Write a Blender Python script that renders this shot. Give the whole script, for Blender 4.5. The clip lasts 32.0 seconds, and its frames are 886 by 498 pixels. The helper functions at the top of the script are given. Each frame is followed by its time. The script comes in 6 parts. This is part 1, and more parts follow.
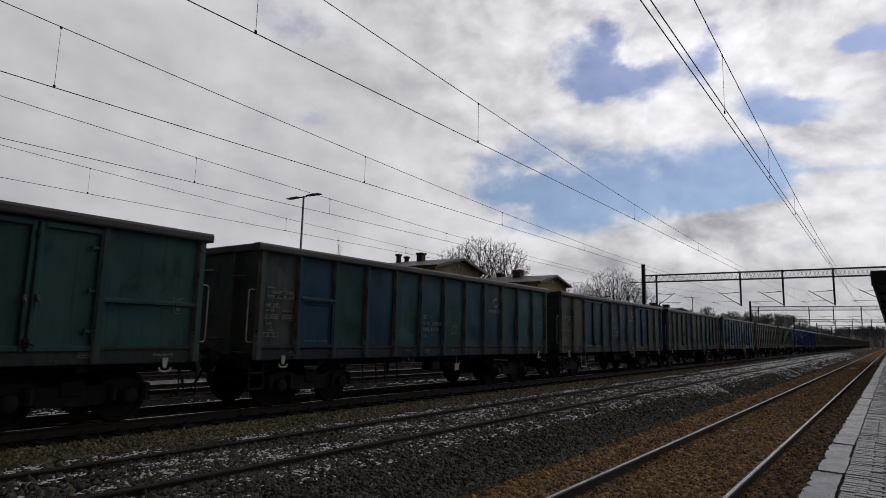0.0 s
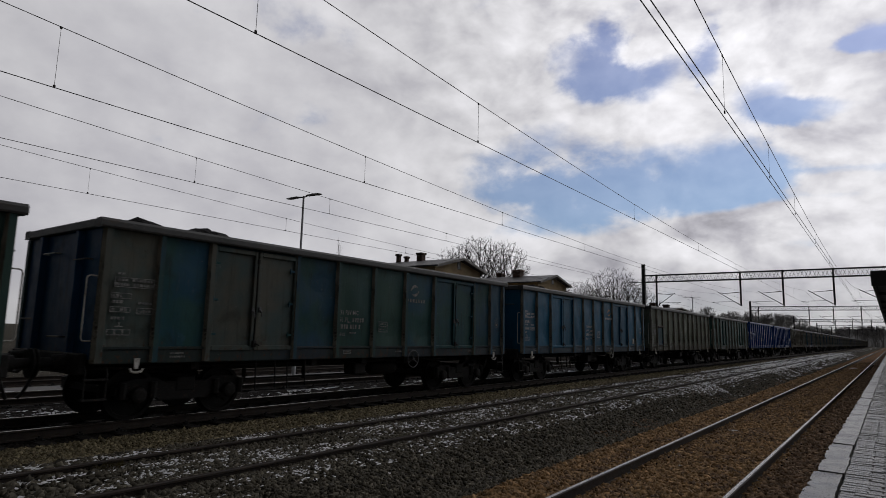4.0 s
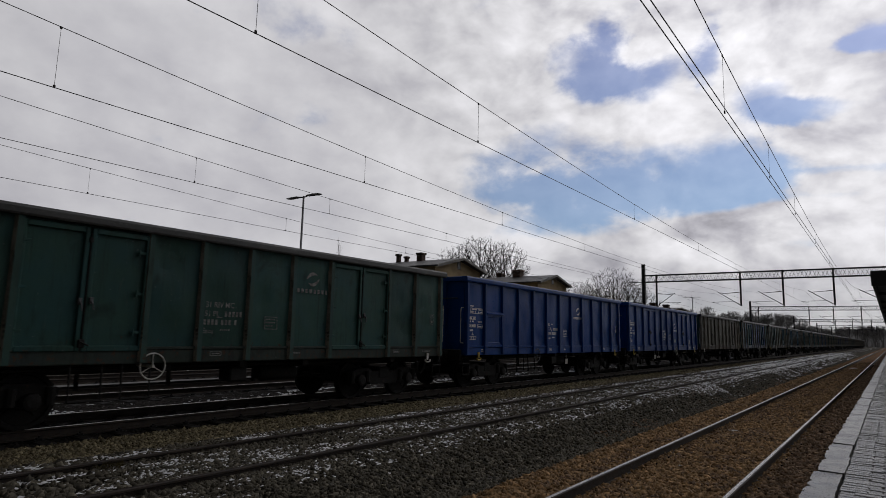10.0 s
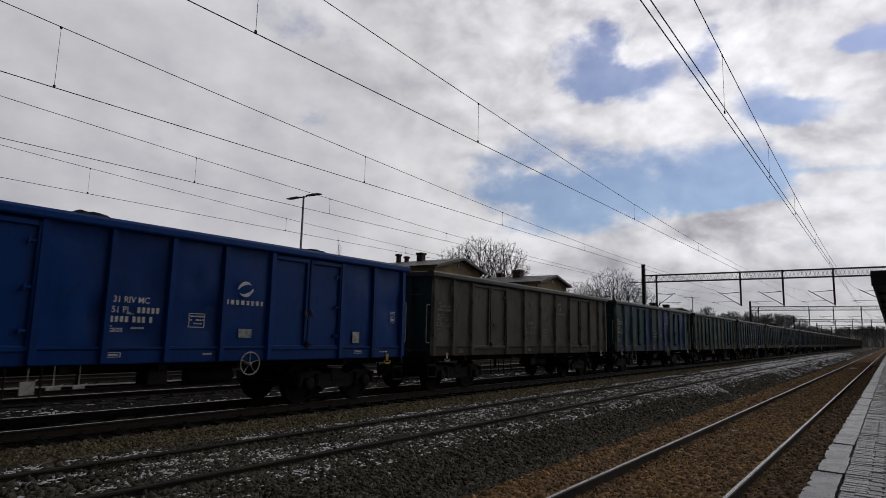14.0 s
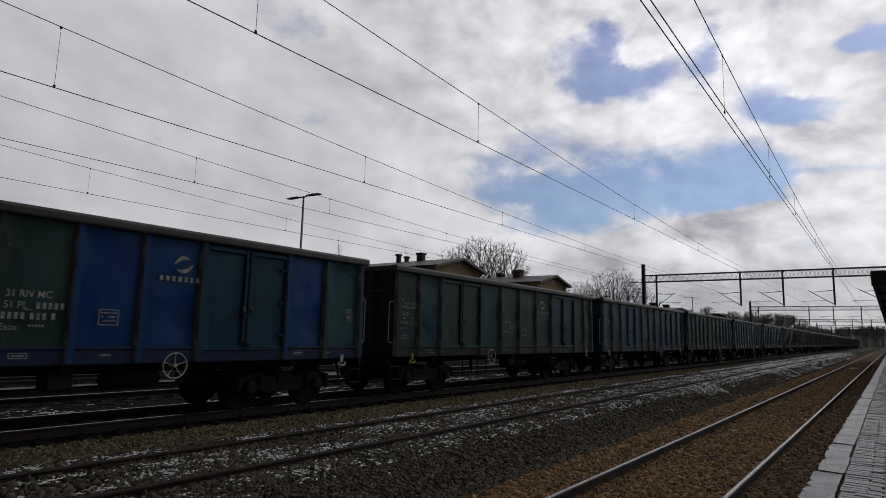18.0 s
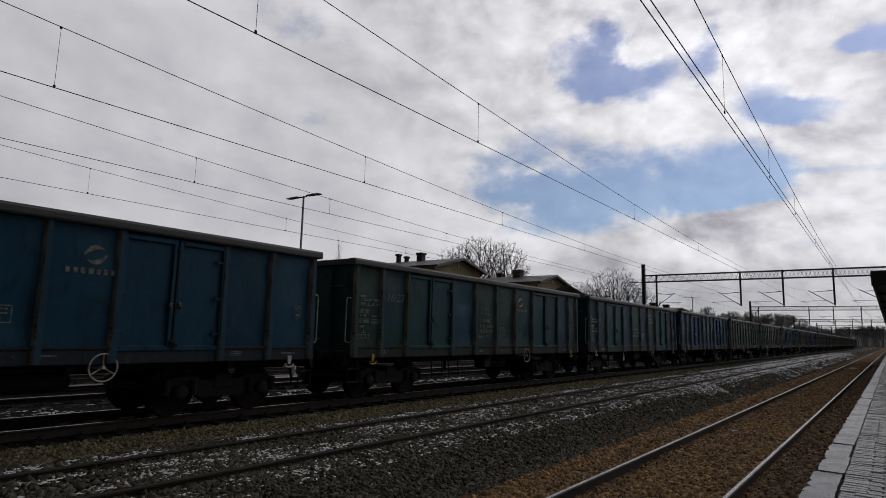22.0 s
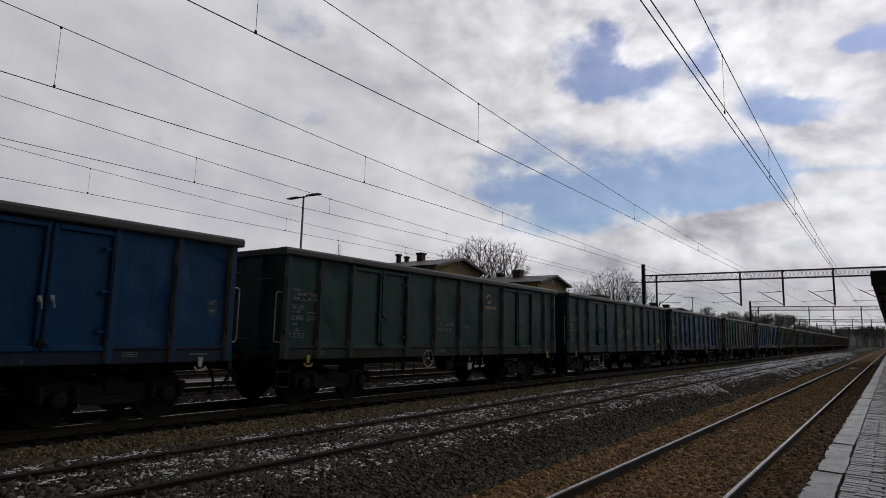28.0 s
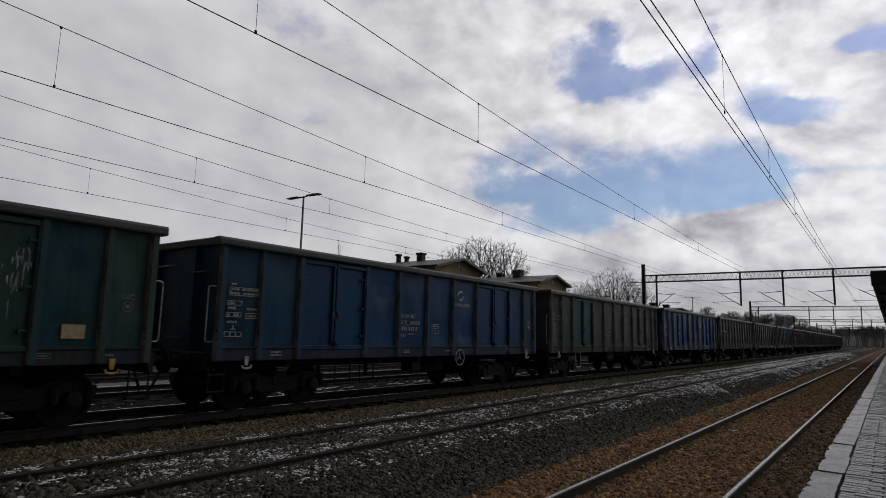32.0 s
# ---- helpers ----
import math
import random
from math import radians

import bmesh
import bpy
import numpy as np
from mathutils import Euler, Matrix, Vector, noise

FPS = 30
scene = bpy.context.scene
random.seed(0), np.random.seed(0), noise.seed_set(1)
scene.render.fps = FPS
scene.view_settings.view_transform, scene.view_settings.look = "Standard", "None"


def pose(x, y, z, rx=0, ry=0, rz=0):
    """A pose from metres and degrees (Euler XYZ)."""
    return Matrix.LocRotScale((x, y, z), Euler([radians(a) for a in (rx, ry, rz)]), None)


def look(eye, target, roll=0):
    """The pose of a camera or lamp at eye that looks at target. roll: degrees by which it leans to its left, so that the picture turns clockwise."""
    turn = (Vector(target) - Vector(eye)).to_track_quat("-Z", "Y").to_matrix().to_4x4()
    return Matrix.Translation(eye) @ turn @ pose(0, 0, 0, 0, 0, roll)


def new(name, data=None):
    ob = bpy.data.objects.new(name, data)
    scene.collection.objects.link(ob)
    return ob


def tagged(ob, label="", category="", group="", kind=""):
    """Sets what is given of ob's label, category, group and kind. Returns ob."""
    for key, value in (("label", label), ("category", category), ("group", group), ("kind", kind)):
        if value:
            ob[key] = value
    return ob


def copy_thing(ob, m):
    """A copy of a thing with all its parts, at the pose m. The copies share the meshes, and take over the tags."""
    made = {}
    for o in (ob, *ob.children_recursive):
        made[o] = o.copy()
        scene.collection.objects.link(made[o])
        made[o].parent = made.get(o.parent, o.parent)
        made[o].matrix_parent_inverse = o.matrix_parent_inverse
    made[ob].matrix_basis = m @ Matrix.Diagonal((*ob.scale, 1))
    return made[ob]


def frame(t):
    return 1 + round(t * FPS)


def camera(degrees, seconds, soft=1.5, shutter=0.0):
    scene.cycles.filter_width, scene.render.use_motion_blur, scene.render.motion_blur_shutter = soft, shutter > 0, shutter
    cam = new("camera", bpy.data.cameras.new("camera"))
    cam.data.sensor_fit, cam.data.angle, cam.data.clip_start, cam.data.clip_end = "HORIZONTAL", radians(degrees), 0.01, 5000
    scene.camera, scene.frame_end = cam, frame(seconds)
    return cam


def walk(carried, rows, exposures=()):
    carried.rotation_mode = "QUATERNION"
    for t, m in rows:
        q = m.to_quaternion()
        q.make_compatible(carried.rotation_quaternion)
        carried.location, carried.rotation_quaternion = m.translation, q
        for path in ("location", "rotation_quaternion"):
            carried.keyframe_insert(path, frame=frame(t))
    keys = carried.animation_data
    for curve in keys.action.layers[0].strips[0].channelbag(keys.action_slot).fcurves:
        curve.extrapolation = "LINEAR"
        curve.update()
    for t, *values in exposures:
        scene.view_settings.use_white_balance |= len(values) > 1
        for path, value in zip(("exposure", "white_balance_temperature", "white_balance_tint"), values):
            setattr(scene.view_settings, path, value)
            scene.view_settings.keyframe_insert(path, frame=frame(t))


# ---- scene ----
# ---- camera ----
cam = camera(72.84, 32.0, soft=0.65, shutter=0.1)
EYE = Vector((0.0, 0.0, 1.6605))
AIM = EYE + Vector((-0.59140583, 0.79420188, 0.1395798)) * 10
walk(cam, [(0.0, look(EYE, AIM, 1.43)), (32.0, look(EYE, AIM, 1.43))], exposures=[(0.0, 0.0), (32.0, 0.0)])

# ---- world and sun ----
SUN_AZ, SUN_EL = radians(26), radians(33)
SUN_DIR = Vector((math.sin(SUN_AZ) * math.cos(SUN_EL), math.cos(SUN_AZ) * math.cos(SUN_EL), math.sin(SUN_EL)))


class Nodes:
    """Short hand for building a node tree."""

    def __init__(self, tree):
        self.tree = tree
        tree.nodes.clear()

    def add(self, kind, inputs=(), **props):
        node = self.tree.nodes.new(kind)
        for key, value in props.items():
            if key == "operation":
                node.operation = value
            elif key == "blend_type":
                node.blend_type = value
            elif key == "data_type":
                node.data_type = value
            elif key == "interpolation":
                node.interpolation_type = value
            elif key == "feature":
                node.feature = value
            elif key == "clamp":
                node.use_clamp = value
        for key, value in dict(inputs).items():
            if isinstance(value, bpy.types.NodeSocket):
                self.tree.links.new(value, node.inputs[key])
            else:
                node.inputs[key].default_value = value
        return node

    def math(self, op, a, b=0.0, clamp=False):
        return self.add("ShaderNodeMath", {0: a, 1: b}, operation=op, clamp=clamp).outputs[0]

    def mix(self, fac, a, b, blend="MIX"):
        node = self.tree.nodes.new("ShaderNodeMix")
        node.data_type, node.blend_type = "RGBA", blend
        for key, value in ((0, fac), (6, a), (7, b)):
            if isinstance(value, bpy.types.NodeSocket):
                self.tree.links.new(value, node.inputs[key])
            else:
                node.inputs[key].default_value = (*value, 1) if isinstance(value, tuple) and len(value) == 3 else value
        return node.outputs[2]

    def noise(self, vector, scale, detail=4.0, rough=0.55, distortion=0.0):
        return self.add("ShaderNodeTexNoise", {"Vector": vector, "Scale": scale, "Detail": detail, "Roughness": rough, "Distortion": distortion}).outputs["Fac"]

    def ramp(self, value, lo, hi, a=0.0, b=1.0, smooth=True):
        node = self.add("ShaderNodeMapRange", {"Value": value, "From Min": lo, "From Max": hi, "To Min": a, "To Max": b})
        node.interpolation_type = "SMOOTHSTEP" if smooth else "LINEAR"
        return node.outputs["Result"]

    def mapped(self, vector, scale, shift=(0, 0, 0)):
        return self.add("ShaderNodeMapping", {"Vector": vector, "Scale": scale, "Location": shift}).outputs[0]


def sky_way(x, y):
    """The direction in which a part of the sky lies, by its angles across and up from the camera's axis (tangents)."""
    m = look(EYE, AIM, 1.43).to_3x3()
    return (m @ Vector((x, y, -1))).normalized()


def make_world():
    world = bpy.data.worlds.new("sky")
    scene.world = world
    world.use_nodes = True
    n = Nodes(world.node_tree)
    sky = n.tree.nodes.new("ShaderNodeTexSky")
    sky.sky_type, sky.sun_disc = "NISHITA", False
    sky.sun_elevation, sky.sun_rotation = SUN_EL, SUN_AZ
    way = n.add("ShaderNodeTexCoord").outputs["Generated"]
    sep = n.add("ShaderNodeSeparateXYZ", {0: way})
    dome = n.mapped(way, (1.0, 1.0, 1.5))
    big = n.noise(n.mapped(dome, (1, 1, 1), (3.1, 0.4, 0)), 2.6, 5, 0.5, 0.1)
    fine = n.noise(n.mapped(dome, (1, 1, 1), (7.7, 2.0, 0)), 8.0, 8, 0.56, 0.15)
    billow = n.noise(n.mapped(dome, (1, 1, 1), (2.2, 6.1, 0)), 21.0, 6, 0.55, 0.2)
    cover = n.math("ADD", n.math("MULTIPLY", n.math("SUBTRACT", big, 0.5), 0.6), n.math("MULTIPLY", n.math("SUBTRACT", fine, 0.5), 1.35))
    cover = n.math("ADD", n.math("ADD", cover, 0.66), n.math("MULTIPLY", n.math("SUBTRACT", billow, 0.5), 0.60))

    def spot(x, y, near, far, amount, stretch=(1.0, 1.0)):
        """An area of the cloud deck, by its middle, with more or less cover."""
        at = sky_way((x - 784) / 1062.0, (441 - y) / 1062.0)
        m = look(EYE, AIM, 1.43).to_3x3()
        off = n.add("ShaderNodeVectorMath", {0: way, 1: tuple(at)}, operation="SUBTRACT").outputs[0]
        a = n.add("ShaderNodeVectorMath", {0: off, 1: tuple(m.col[0])}, operation="DOT_PRODUCT").outputs["Value"]
        b = n.add("ShaderNodeVectorMath", {0: off, 1: tuple(m.col[1])}, operation="DOT_PRODUCT").outputs["Value"]
        dist = n.math("SQRT", n.math("ADD", n.math("POWER", n.math("MULTIPLY", a, 1 / stretch[0]), 2.0), n.math("POWER", n.math("MULTIPLY", b, 1 / stretch[1]), 2.0)))
        dist = n.math("ADD", dist, n.math("MULTIPLY", n.math("SUBTRACT", fine, 0.5), 0.11))
        return n.ramp(dist, near, far, amount, 0.0)

    # a closed deck away from the bright side
    side = (math.sin(radians(4)) * math.cos(SUN_EL), math.cos(radians(4)) * math.cos(SUN_EL), math.sin(SUN_EL))
    bright = n.add("ShaderNodeVectorMath", {0: way, 1: side}, operation="DOT_PRODUCT").outputs["Value"]
    toward = n.add("ShaderNodeVectorMath", {0: way, 1: tuple(SUN_DIR)}, operation="DOT_PRODUCT").outputs["Value"]
    thin = n.math("ADD", cover, n.ramp(bright, 0.1, 0.6, 0.3, 0.0))
    for s in DEEP_GAPS + PALE_GAPS + BANKS:
        thin = n.math("ADD", thin, spot(*s))
    mask = n.ramp(thin, 0.0, 0.74, 0.22, 1.0)
    # brightness of the deck: towards the sun white, away from it grey
    lobe = Vector((math.sin(GLOW_AZ) * math.cos(GLOW_EL), math.cos(GLOW_AZ) * math.cos(GLOW_EL), math.sin(GLOW_EL)))
    veil = n.add("ShaderNodeVectorMath", {0: way, 1: tuple(lobe)}, operation="DOT_PRODUCT").outputs["Value"]
    glow = n.ramp(veil, SKY_FALL[0], SKY_FALL[1], SKY_LEVEL[0], SKY_LEVEL[1])
    glow = n.math("ADD", glow, n.ramp(bright, 0.80, 1.0, 0.0, 0.20))
    puff = n.noise(n.mapped(dome, (1, 1, 1), (1.3, 5.2, 0)), 5.5, 6, 0.52, 0.15)
    grey = n.ramp(n.math("ADD", n.math("MULTIPLY", puff, 0.6), n.math("MULTIPLY", big, 0.4)), 0.36, 0.64, 0.90, 1.07)
    grey = n.math("ADD", grey, n.math("MULTIPLY", n.math("SUBTRACT", n.noise(n.mapped(dome, (1, 1, 1), (4.3, 1.2, 0)), 17.0, 5, 0.55, 0.2), 0.5), 0.20))
    for s in SKY_GREYS:
        grey = n.math("ADD", grey, spot(*s))
    # the heaps are lit from the sun's side
    lit = n.mapped(dome, (1, 1, 1), (7.7 - 0.012, 2.0 - 0.012, -0.02))
    relief = n.math("SUBTRACT", n.noise(n.mapped(dome, (1, 1, 1), (7.7, 2.0, 0)), 8.0, 5, 0.5, 0.15), n.noise(lit, 8.0, 5, 0.5, 0.15))
    grey = n.math("ADD", grey, n.math("MULTIPLY", relief, n.ramp(bright, 0.60, 0.92, 0.25, 1.9)))
    level = n.math("MULTIPLY", glow, grey)
    tint = n.mix(n.ramp(grey, 0.6, 1.1), (0.94, 0.925, 1.02), (0.99, 0.98, 1.02))
    cloud = n.mix(1.0, tint, n.add("ShaderNodeCombineColor", {0: level, 1: level, 2: level}).outputs[0], "MULTIPLY")
    clear = n.mix(n.ramp(sep.outputs[2], 0.22, 0.48), (SKY_BLUE * 0.74, SKY_BLUE * 0.96, SKY_BLUE * 1.26), (SKY_BLUE * 0.86, SKY_BLUE * 0.95, SKY_BLUE * 1.38))
    blue = n.mix(1.0, sky.outputs[0], clear, "MULTIPLY")
    both = n.mix(mask, blue, cloud)
    haze = n.ramp(sep.outputs[2], -0.02, 0.12, 0.7, 0.0)
    both = n.mix(haze, both, n.mix(1.0, (0.70, 0.70, 0.705), n.add("ShaderNodeCombineColor", {0: glow, 1: glow, 2: glow}).outputs[0], "MULTIPLY"))
    back = n.add("ShaderNodeBackground", {"Color": both, "Strength": 1.0})
    out = n.add("ShaderNodeOutputWorld")
    n.tree.links.new(back.outputs[0], out.inputs["Surface"])


# middle of the area (across, down), inner and outer radius, cover added or taken, stretch
DEEP_GAPS = [
    (1040, 110, 0.02, 0.085, -0.55, (1.0, 0.85)),
    (1125, 146, 0.01, 0.09, -0.66, (1.4, 0.55)),
    (1085, 72, 0.00, 0.05, -0.37, (1.3, 0.45)),
    (1258, 100, 0.01, 0.06, -0.85, (0.6, 1.2)),
    (1365, 158, 0.01, 0.08, -0.55, (0.9, 0.9)),
    (1428, 192, 0.01, 0.06, -0.66, (1.3, 0.4)),
    (1495, 82, 0.00, 0.06, -0.85, (1.3, 0.4)),
    (1548, 55, 0.01, 0.06, -0.60, (1.0, 0.6)),
    (1180, 312, 0.05, 0.19, -0.48, (1.45, 0.42)),
    (1040, 345, 0.03, 0.14, -0.41, (1.4, 0.5)),
    (1150, 350, 0.03, 0.12, -0.42, (1.4, 0.4)),
    (1300, 330, 0.03, 0.11, -0.36, (1.2, 0.45)),
    (960, 395, 0.02, 0.10, -0.37, (1.3, 0.4)),
]
PALE_GAPS = [
    (940, 262, 0.02, 0.12, -0.34, (1.4, 0.5)),
    (1320, 290, 0.02, 0.09, -0.33, (1.0, 0.45)),
    (1450, 348, 0.02, 0.08, -0.26, (1.6, 0.15)),
    (1400, 428, 0.01, 0.06, -0.31, (1.4, 0.3)),
    (1490, 300, 0.02, 0.08, -0.20, (1.4, 0.12)),
    (590, 190, 0.02, 0.12, -0.24, (1.0, 0.6)),
    (890, 330, 0.02, 0.12, -0.28, (1.0, 0.5)),
    (480, 15, 0.03, 0.16, -0.28, (1.3, 0.4)),
    (150, 350, 0.01, 0.05, -0.21, (1.2, 0.5)),
    (845, 10, 0.01, 0.06, -0.18, (1.3, 0.6)),
]
BANKS = [
    (1140, 222, 0.03, 0.10, 0.35, (1.5, 0.45)),
    (1225, 172, 0.02, 0.07, 0.35, (1.0, 0.8)),
    (1395, 45, 0.05, 0.15, 0.35, (1.0, 0.7)),
    (1470, 140, 0.03, 0.08, 0.35, (1.0, 0.7)),
    (1490, 238, 0.05, 0.13, 0.35, (1.2, 0.4)),
    (1500, 385, 0.05, 0.14, 0.30, (1.2, 0.3)),
    (1290, 402, 0.03, 0.09, 0.46, (1.3, 0.36)),
    (1050, 450, 0.05, 0.14, 0.35, (1.8, 0.25)),
    (870, 110, 0.08, 0.22, 0.22, (1.0, 0.8)),
    (350, 200, 0.10, 0.60, 0.30, (1.2, 0.8)),
    (1150, 470, 0.05, 0.30, 0.30, (1.6, 0.2)),
]
SKY_GREYS = [
    (1290, 408, 0.02, 0.09, -0.34, (1.2, 0.4)),
    (1420, 520, 0.05, 0.25, -0.14, (1.4, 0.25)),
    (1010, 468, 0.01, 0.10, -0.20, (1.3, 0.35)),
    (1250, 30, 0.04, 0.20, -0.08, (1.2, 0.6)),
    (1500, 385, 0.03, 0.14, 0.08, (1.2, 0.35)),
    (1440, 462, 0.02, 0.10, 0.06, (1.4, 0.25)),
    (1150, 215, 0.02, 0.14, 0.10, (1.2, 0.45)),
    (880, 250, 0.06, 0.30, 0.12, (0.8, 1.1)),
    (940, 440, 0.03, 0.12, 0.16, (1.2, 0.4)),
    (150, 400, 0.10, 0.45, -0.12, (1.2, 0.5)),
]
SKY_LEVEL = (0.04, 0.605)
SKY_FALL = (-0.30, 0.80)
GLOW_AZ, GLOW_EL = radians(-20), radians(14)
SKY_BLUE = 0.068
make_world()

sun_data = bpy.data.lights.new("sun", "SUN")
sun_data.energy, sun_data.angle, sun_data.color = 0.14, radians(24), (1.0, 0.95, 0.88)
sun = new("sun", sun_data)
sun.matrix_world = look(SUN_DIR * 200, (0, 0, 0))


# ---- materials ----
def surface(name, base, dark=None, light=None, rough=0.7, metal=0.0, scale=2.0, fine=30.0, bump=0.2, bump_scale=60.0, dirt=None, dirt_amount=0.0,
            stretch=(1, 1, 1), island=0.0, spec=0.5, rough_var=0.15, distance=0.01):
    """A surface with two scales of colour variation, optional dirt, fine relief and uneven gloss."""
    mat = bpy.data.materials.new(name)
    mat.use_nodes = True
    n = Nodes(mat.node_tree)
    at = n.add("ShaderNodeTexCoord").outputs["Object"]
    at = n.mapped(at, stretch)
    wide = n.noise(at, scale, 6, 0.6)
    small = n.noise(at, fine, 4, 0.6)
    dark = dark or tuple(c * 0.6 for c in base)
    light = light or tuple(min(1, c * 1.35) for c in base)
    col = n.mix(n.ramp(wide, 0.35, 0.65), dark, base)
    col = n.mix(n.ramp(small, 0.48, 0.75, 0.0, 0.7), col, light)
    if dirt:
        spots = n.noise(n.mapped(at, (1, 1, 1), (5, 3, 1)), scale * 1.7, 8, 0.68)
        col = n.mix(n.ramp(spots, 0.62 - dirt_amount * 0.4, 0.72 - dirt_amount * 0.3), col, dirt)
    if island:
        geo = n.add("ShaderNodeNewGeometry").outputs["Random Per Island"]
        obj = n.add("ShaderNodeObjectInfo").outputs["Random"]
        rnd = n.math("FRACT", n.math("ADD", geo, obj))
        v = n.ramp(rnd, 0, 1, 1 - island, 1 + island, smooth=False)
        col = n.mix(1.0, col, n.add("ShaderNodeCombineColor", {0: v, 1: v, 2: v}).outputs[0], "MULTIPLY")
    r = n.ramp(small, 0.3, 0.7, max(0.02, rough - rough_var), min(1, rough + rough_var))
    rel = n.noise(at, bump_scale, 5, 0.65)
    nrm = n.add("ShaderNodeBump", {"Height": rel, "Strength": bump, "Distance": distance}).outputs[0]
    bsdf = n.add("ShaderNodeBsdfPrincipled", {"Base Color": col, "Roughness": r, "Metallic": metal, "Normal": nrm, "Specular IOR Level": spec})
    out = n.add("ShaderNodeOutputMaterial")
    n.tree.links.new(bsdf.outputs[0], out.inputs[0])
    return mat


def wagon_paint(name, base, second, wear=0.4, rust_low=0.5, gloss=0.45):
    """Weathered wagon paint: faded patches of a second tone, soot streaks running down, rust and scratches."""
    mat = bpy.data.materials.new(name)
    mat.use_nodes = True
    n = Nodes(mat.node_tree)
    geo = n.add("ShaderNodeTexCoord").outputs["Object"]
    info = n.add("ShaderNodeObjectInfo")
    shift = n.add("ShaderNodeCombineXYZ", {0: info.outputs["Random"], 1: n.math("MULTIPLY", info.outputs["Random"], 37.0), 2: 0.0}).outputs[0]
    at = n.add("ShaderNodeVectorMath", {0: geo, 1: shift}, operation="ADD").outputs[0]
    wide = n.noise(at, 0.9, 6, 0.6, 0.4)
    col = n.mix(n.ramp(wide, 0.38, 0.66), base, second)
    v = n.ramp(info.outputs["Random"], 0, 1, 0.80, 1.08, smooth=False)
    col = n.mix(1.0, col, n.add("ShaderNodeCombineColor", {0: v, 1: v, 2: v}).outputs[0], "MULTIPLY")
    streak = n.noise(n.mapped(at, (3.0, 9.0, 0.55)), 1.6, 6, 0.65, 0.2)
    soot = tuple(c * 0.25 + 0.005 for c in base)
    col = n.mix(n.ramp(streak, 0.5, 0.78, 0.0, 0.75 * wear + 0.25), col, soot)
    dust = n.noise(n.mapped(at, (2.0, 5.0, 1.2), (9, 4, 2)), 2.2, 7, 0.7)
    col = n.mix(n.ramp(dust, 0.56, 0.78, 0.0, 0.45 * wear), col, (0.16, 0.15, 0.125))
    scuff = n.noise(n.mapped(at, (1.0, 2.2, 1.0), (6, 1, 3)), 4.5, 10, 0.75, 0.8)
    col = n.mix(n.ramp(scuff, 0.60, 0.66, 0.0, 0.8 * wear), col, tuple(c * 0.18 + 0.004 for c in base))
    pale = n.noise(n.mapped(at, (1.0, 1.0, 0.8), (1, 6, 8)), 3.0, 9, 0.7, 0.5)
    col = n.mix(n.ramp(pale, 0.60, 0.70, 0.0, 0.5 * wear), col, tuple(min(0.5, c * 1.5 + 0.03) for c in second))
    grime = n.noise(n.mapped(at, (1.0, 1.3, 0.8), (3, 2, 6)), 1.7, 8, 0.62, 0.6)
    col = n.mix(n.ramp(grime, 0.50, 0.72, 0.0, 0.35 + 0.5 * wear), col, soot)
    speck = n.noise(n.mapped(at, (1, 1, 0.55), (4, 4, 4)), 34.0, 2, 0.5)
    col = n.mix(n.ramp(speck, 0.745, 0.765, 0.0, 0.5 * wear), col, (0.42, 0.42, 0.41))
    chips = n.noise(n.mapped(at, (1, 1, 0.7), (2, 8, 1)), 11.0, 9, 0.72)
    low = n.ramp(n.add("ShaderNodeSeparateXYZ", {0: geo}).outputs[2], 1.05, 1.75, rust_low * 0.16, 0.0)
    amount = n.math("ADD", chips, low)
    col = n.mix(n.ramp(amount, 0.70 - 0.05 * wear, 0.76 - 0.03 * wear, 0.0, 0.85), col, (0.075, 0.036, 0.02))
    tiny = n.noise(at, 70.0, 3, 0.6)
    r = n.ramp(n.math("ADD", n.math("MULTIPLY", dust, 0.6), n.math("MULTIPLY", tiny, 0.4)), 0.35, 0.7, gloss, min(1.0, gloss + 0.3))
    rel = n.math("ADD", n.math("MULTIPLY", wide, 2.0), n.math("MULTIPLY", tiny, 0.12))
    nrm = n.add("ShaderNodeBump", {"Height": rel, "Strength": 0.25, "Distance": 0.03}).outputs[0]
    bsdf = n.add("ShaderNodeBsdfPrincipled", {"Base Color": col, "Roughness": r, "Normal": nrm, "Specular IOR Level": 0.22})
    out = n.add("ShaderNodeOutputMaterial")
    n.tree.links.new(bsdf.outputs[0], out.inputs[0])
    return mat


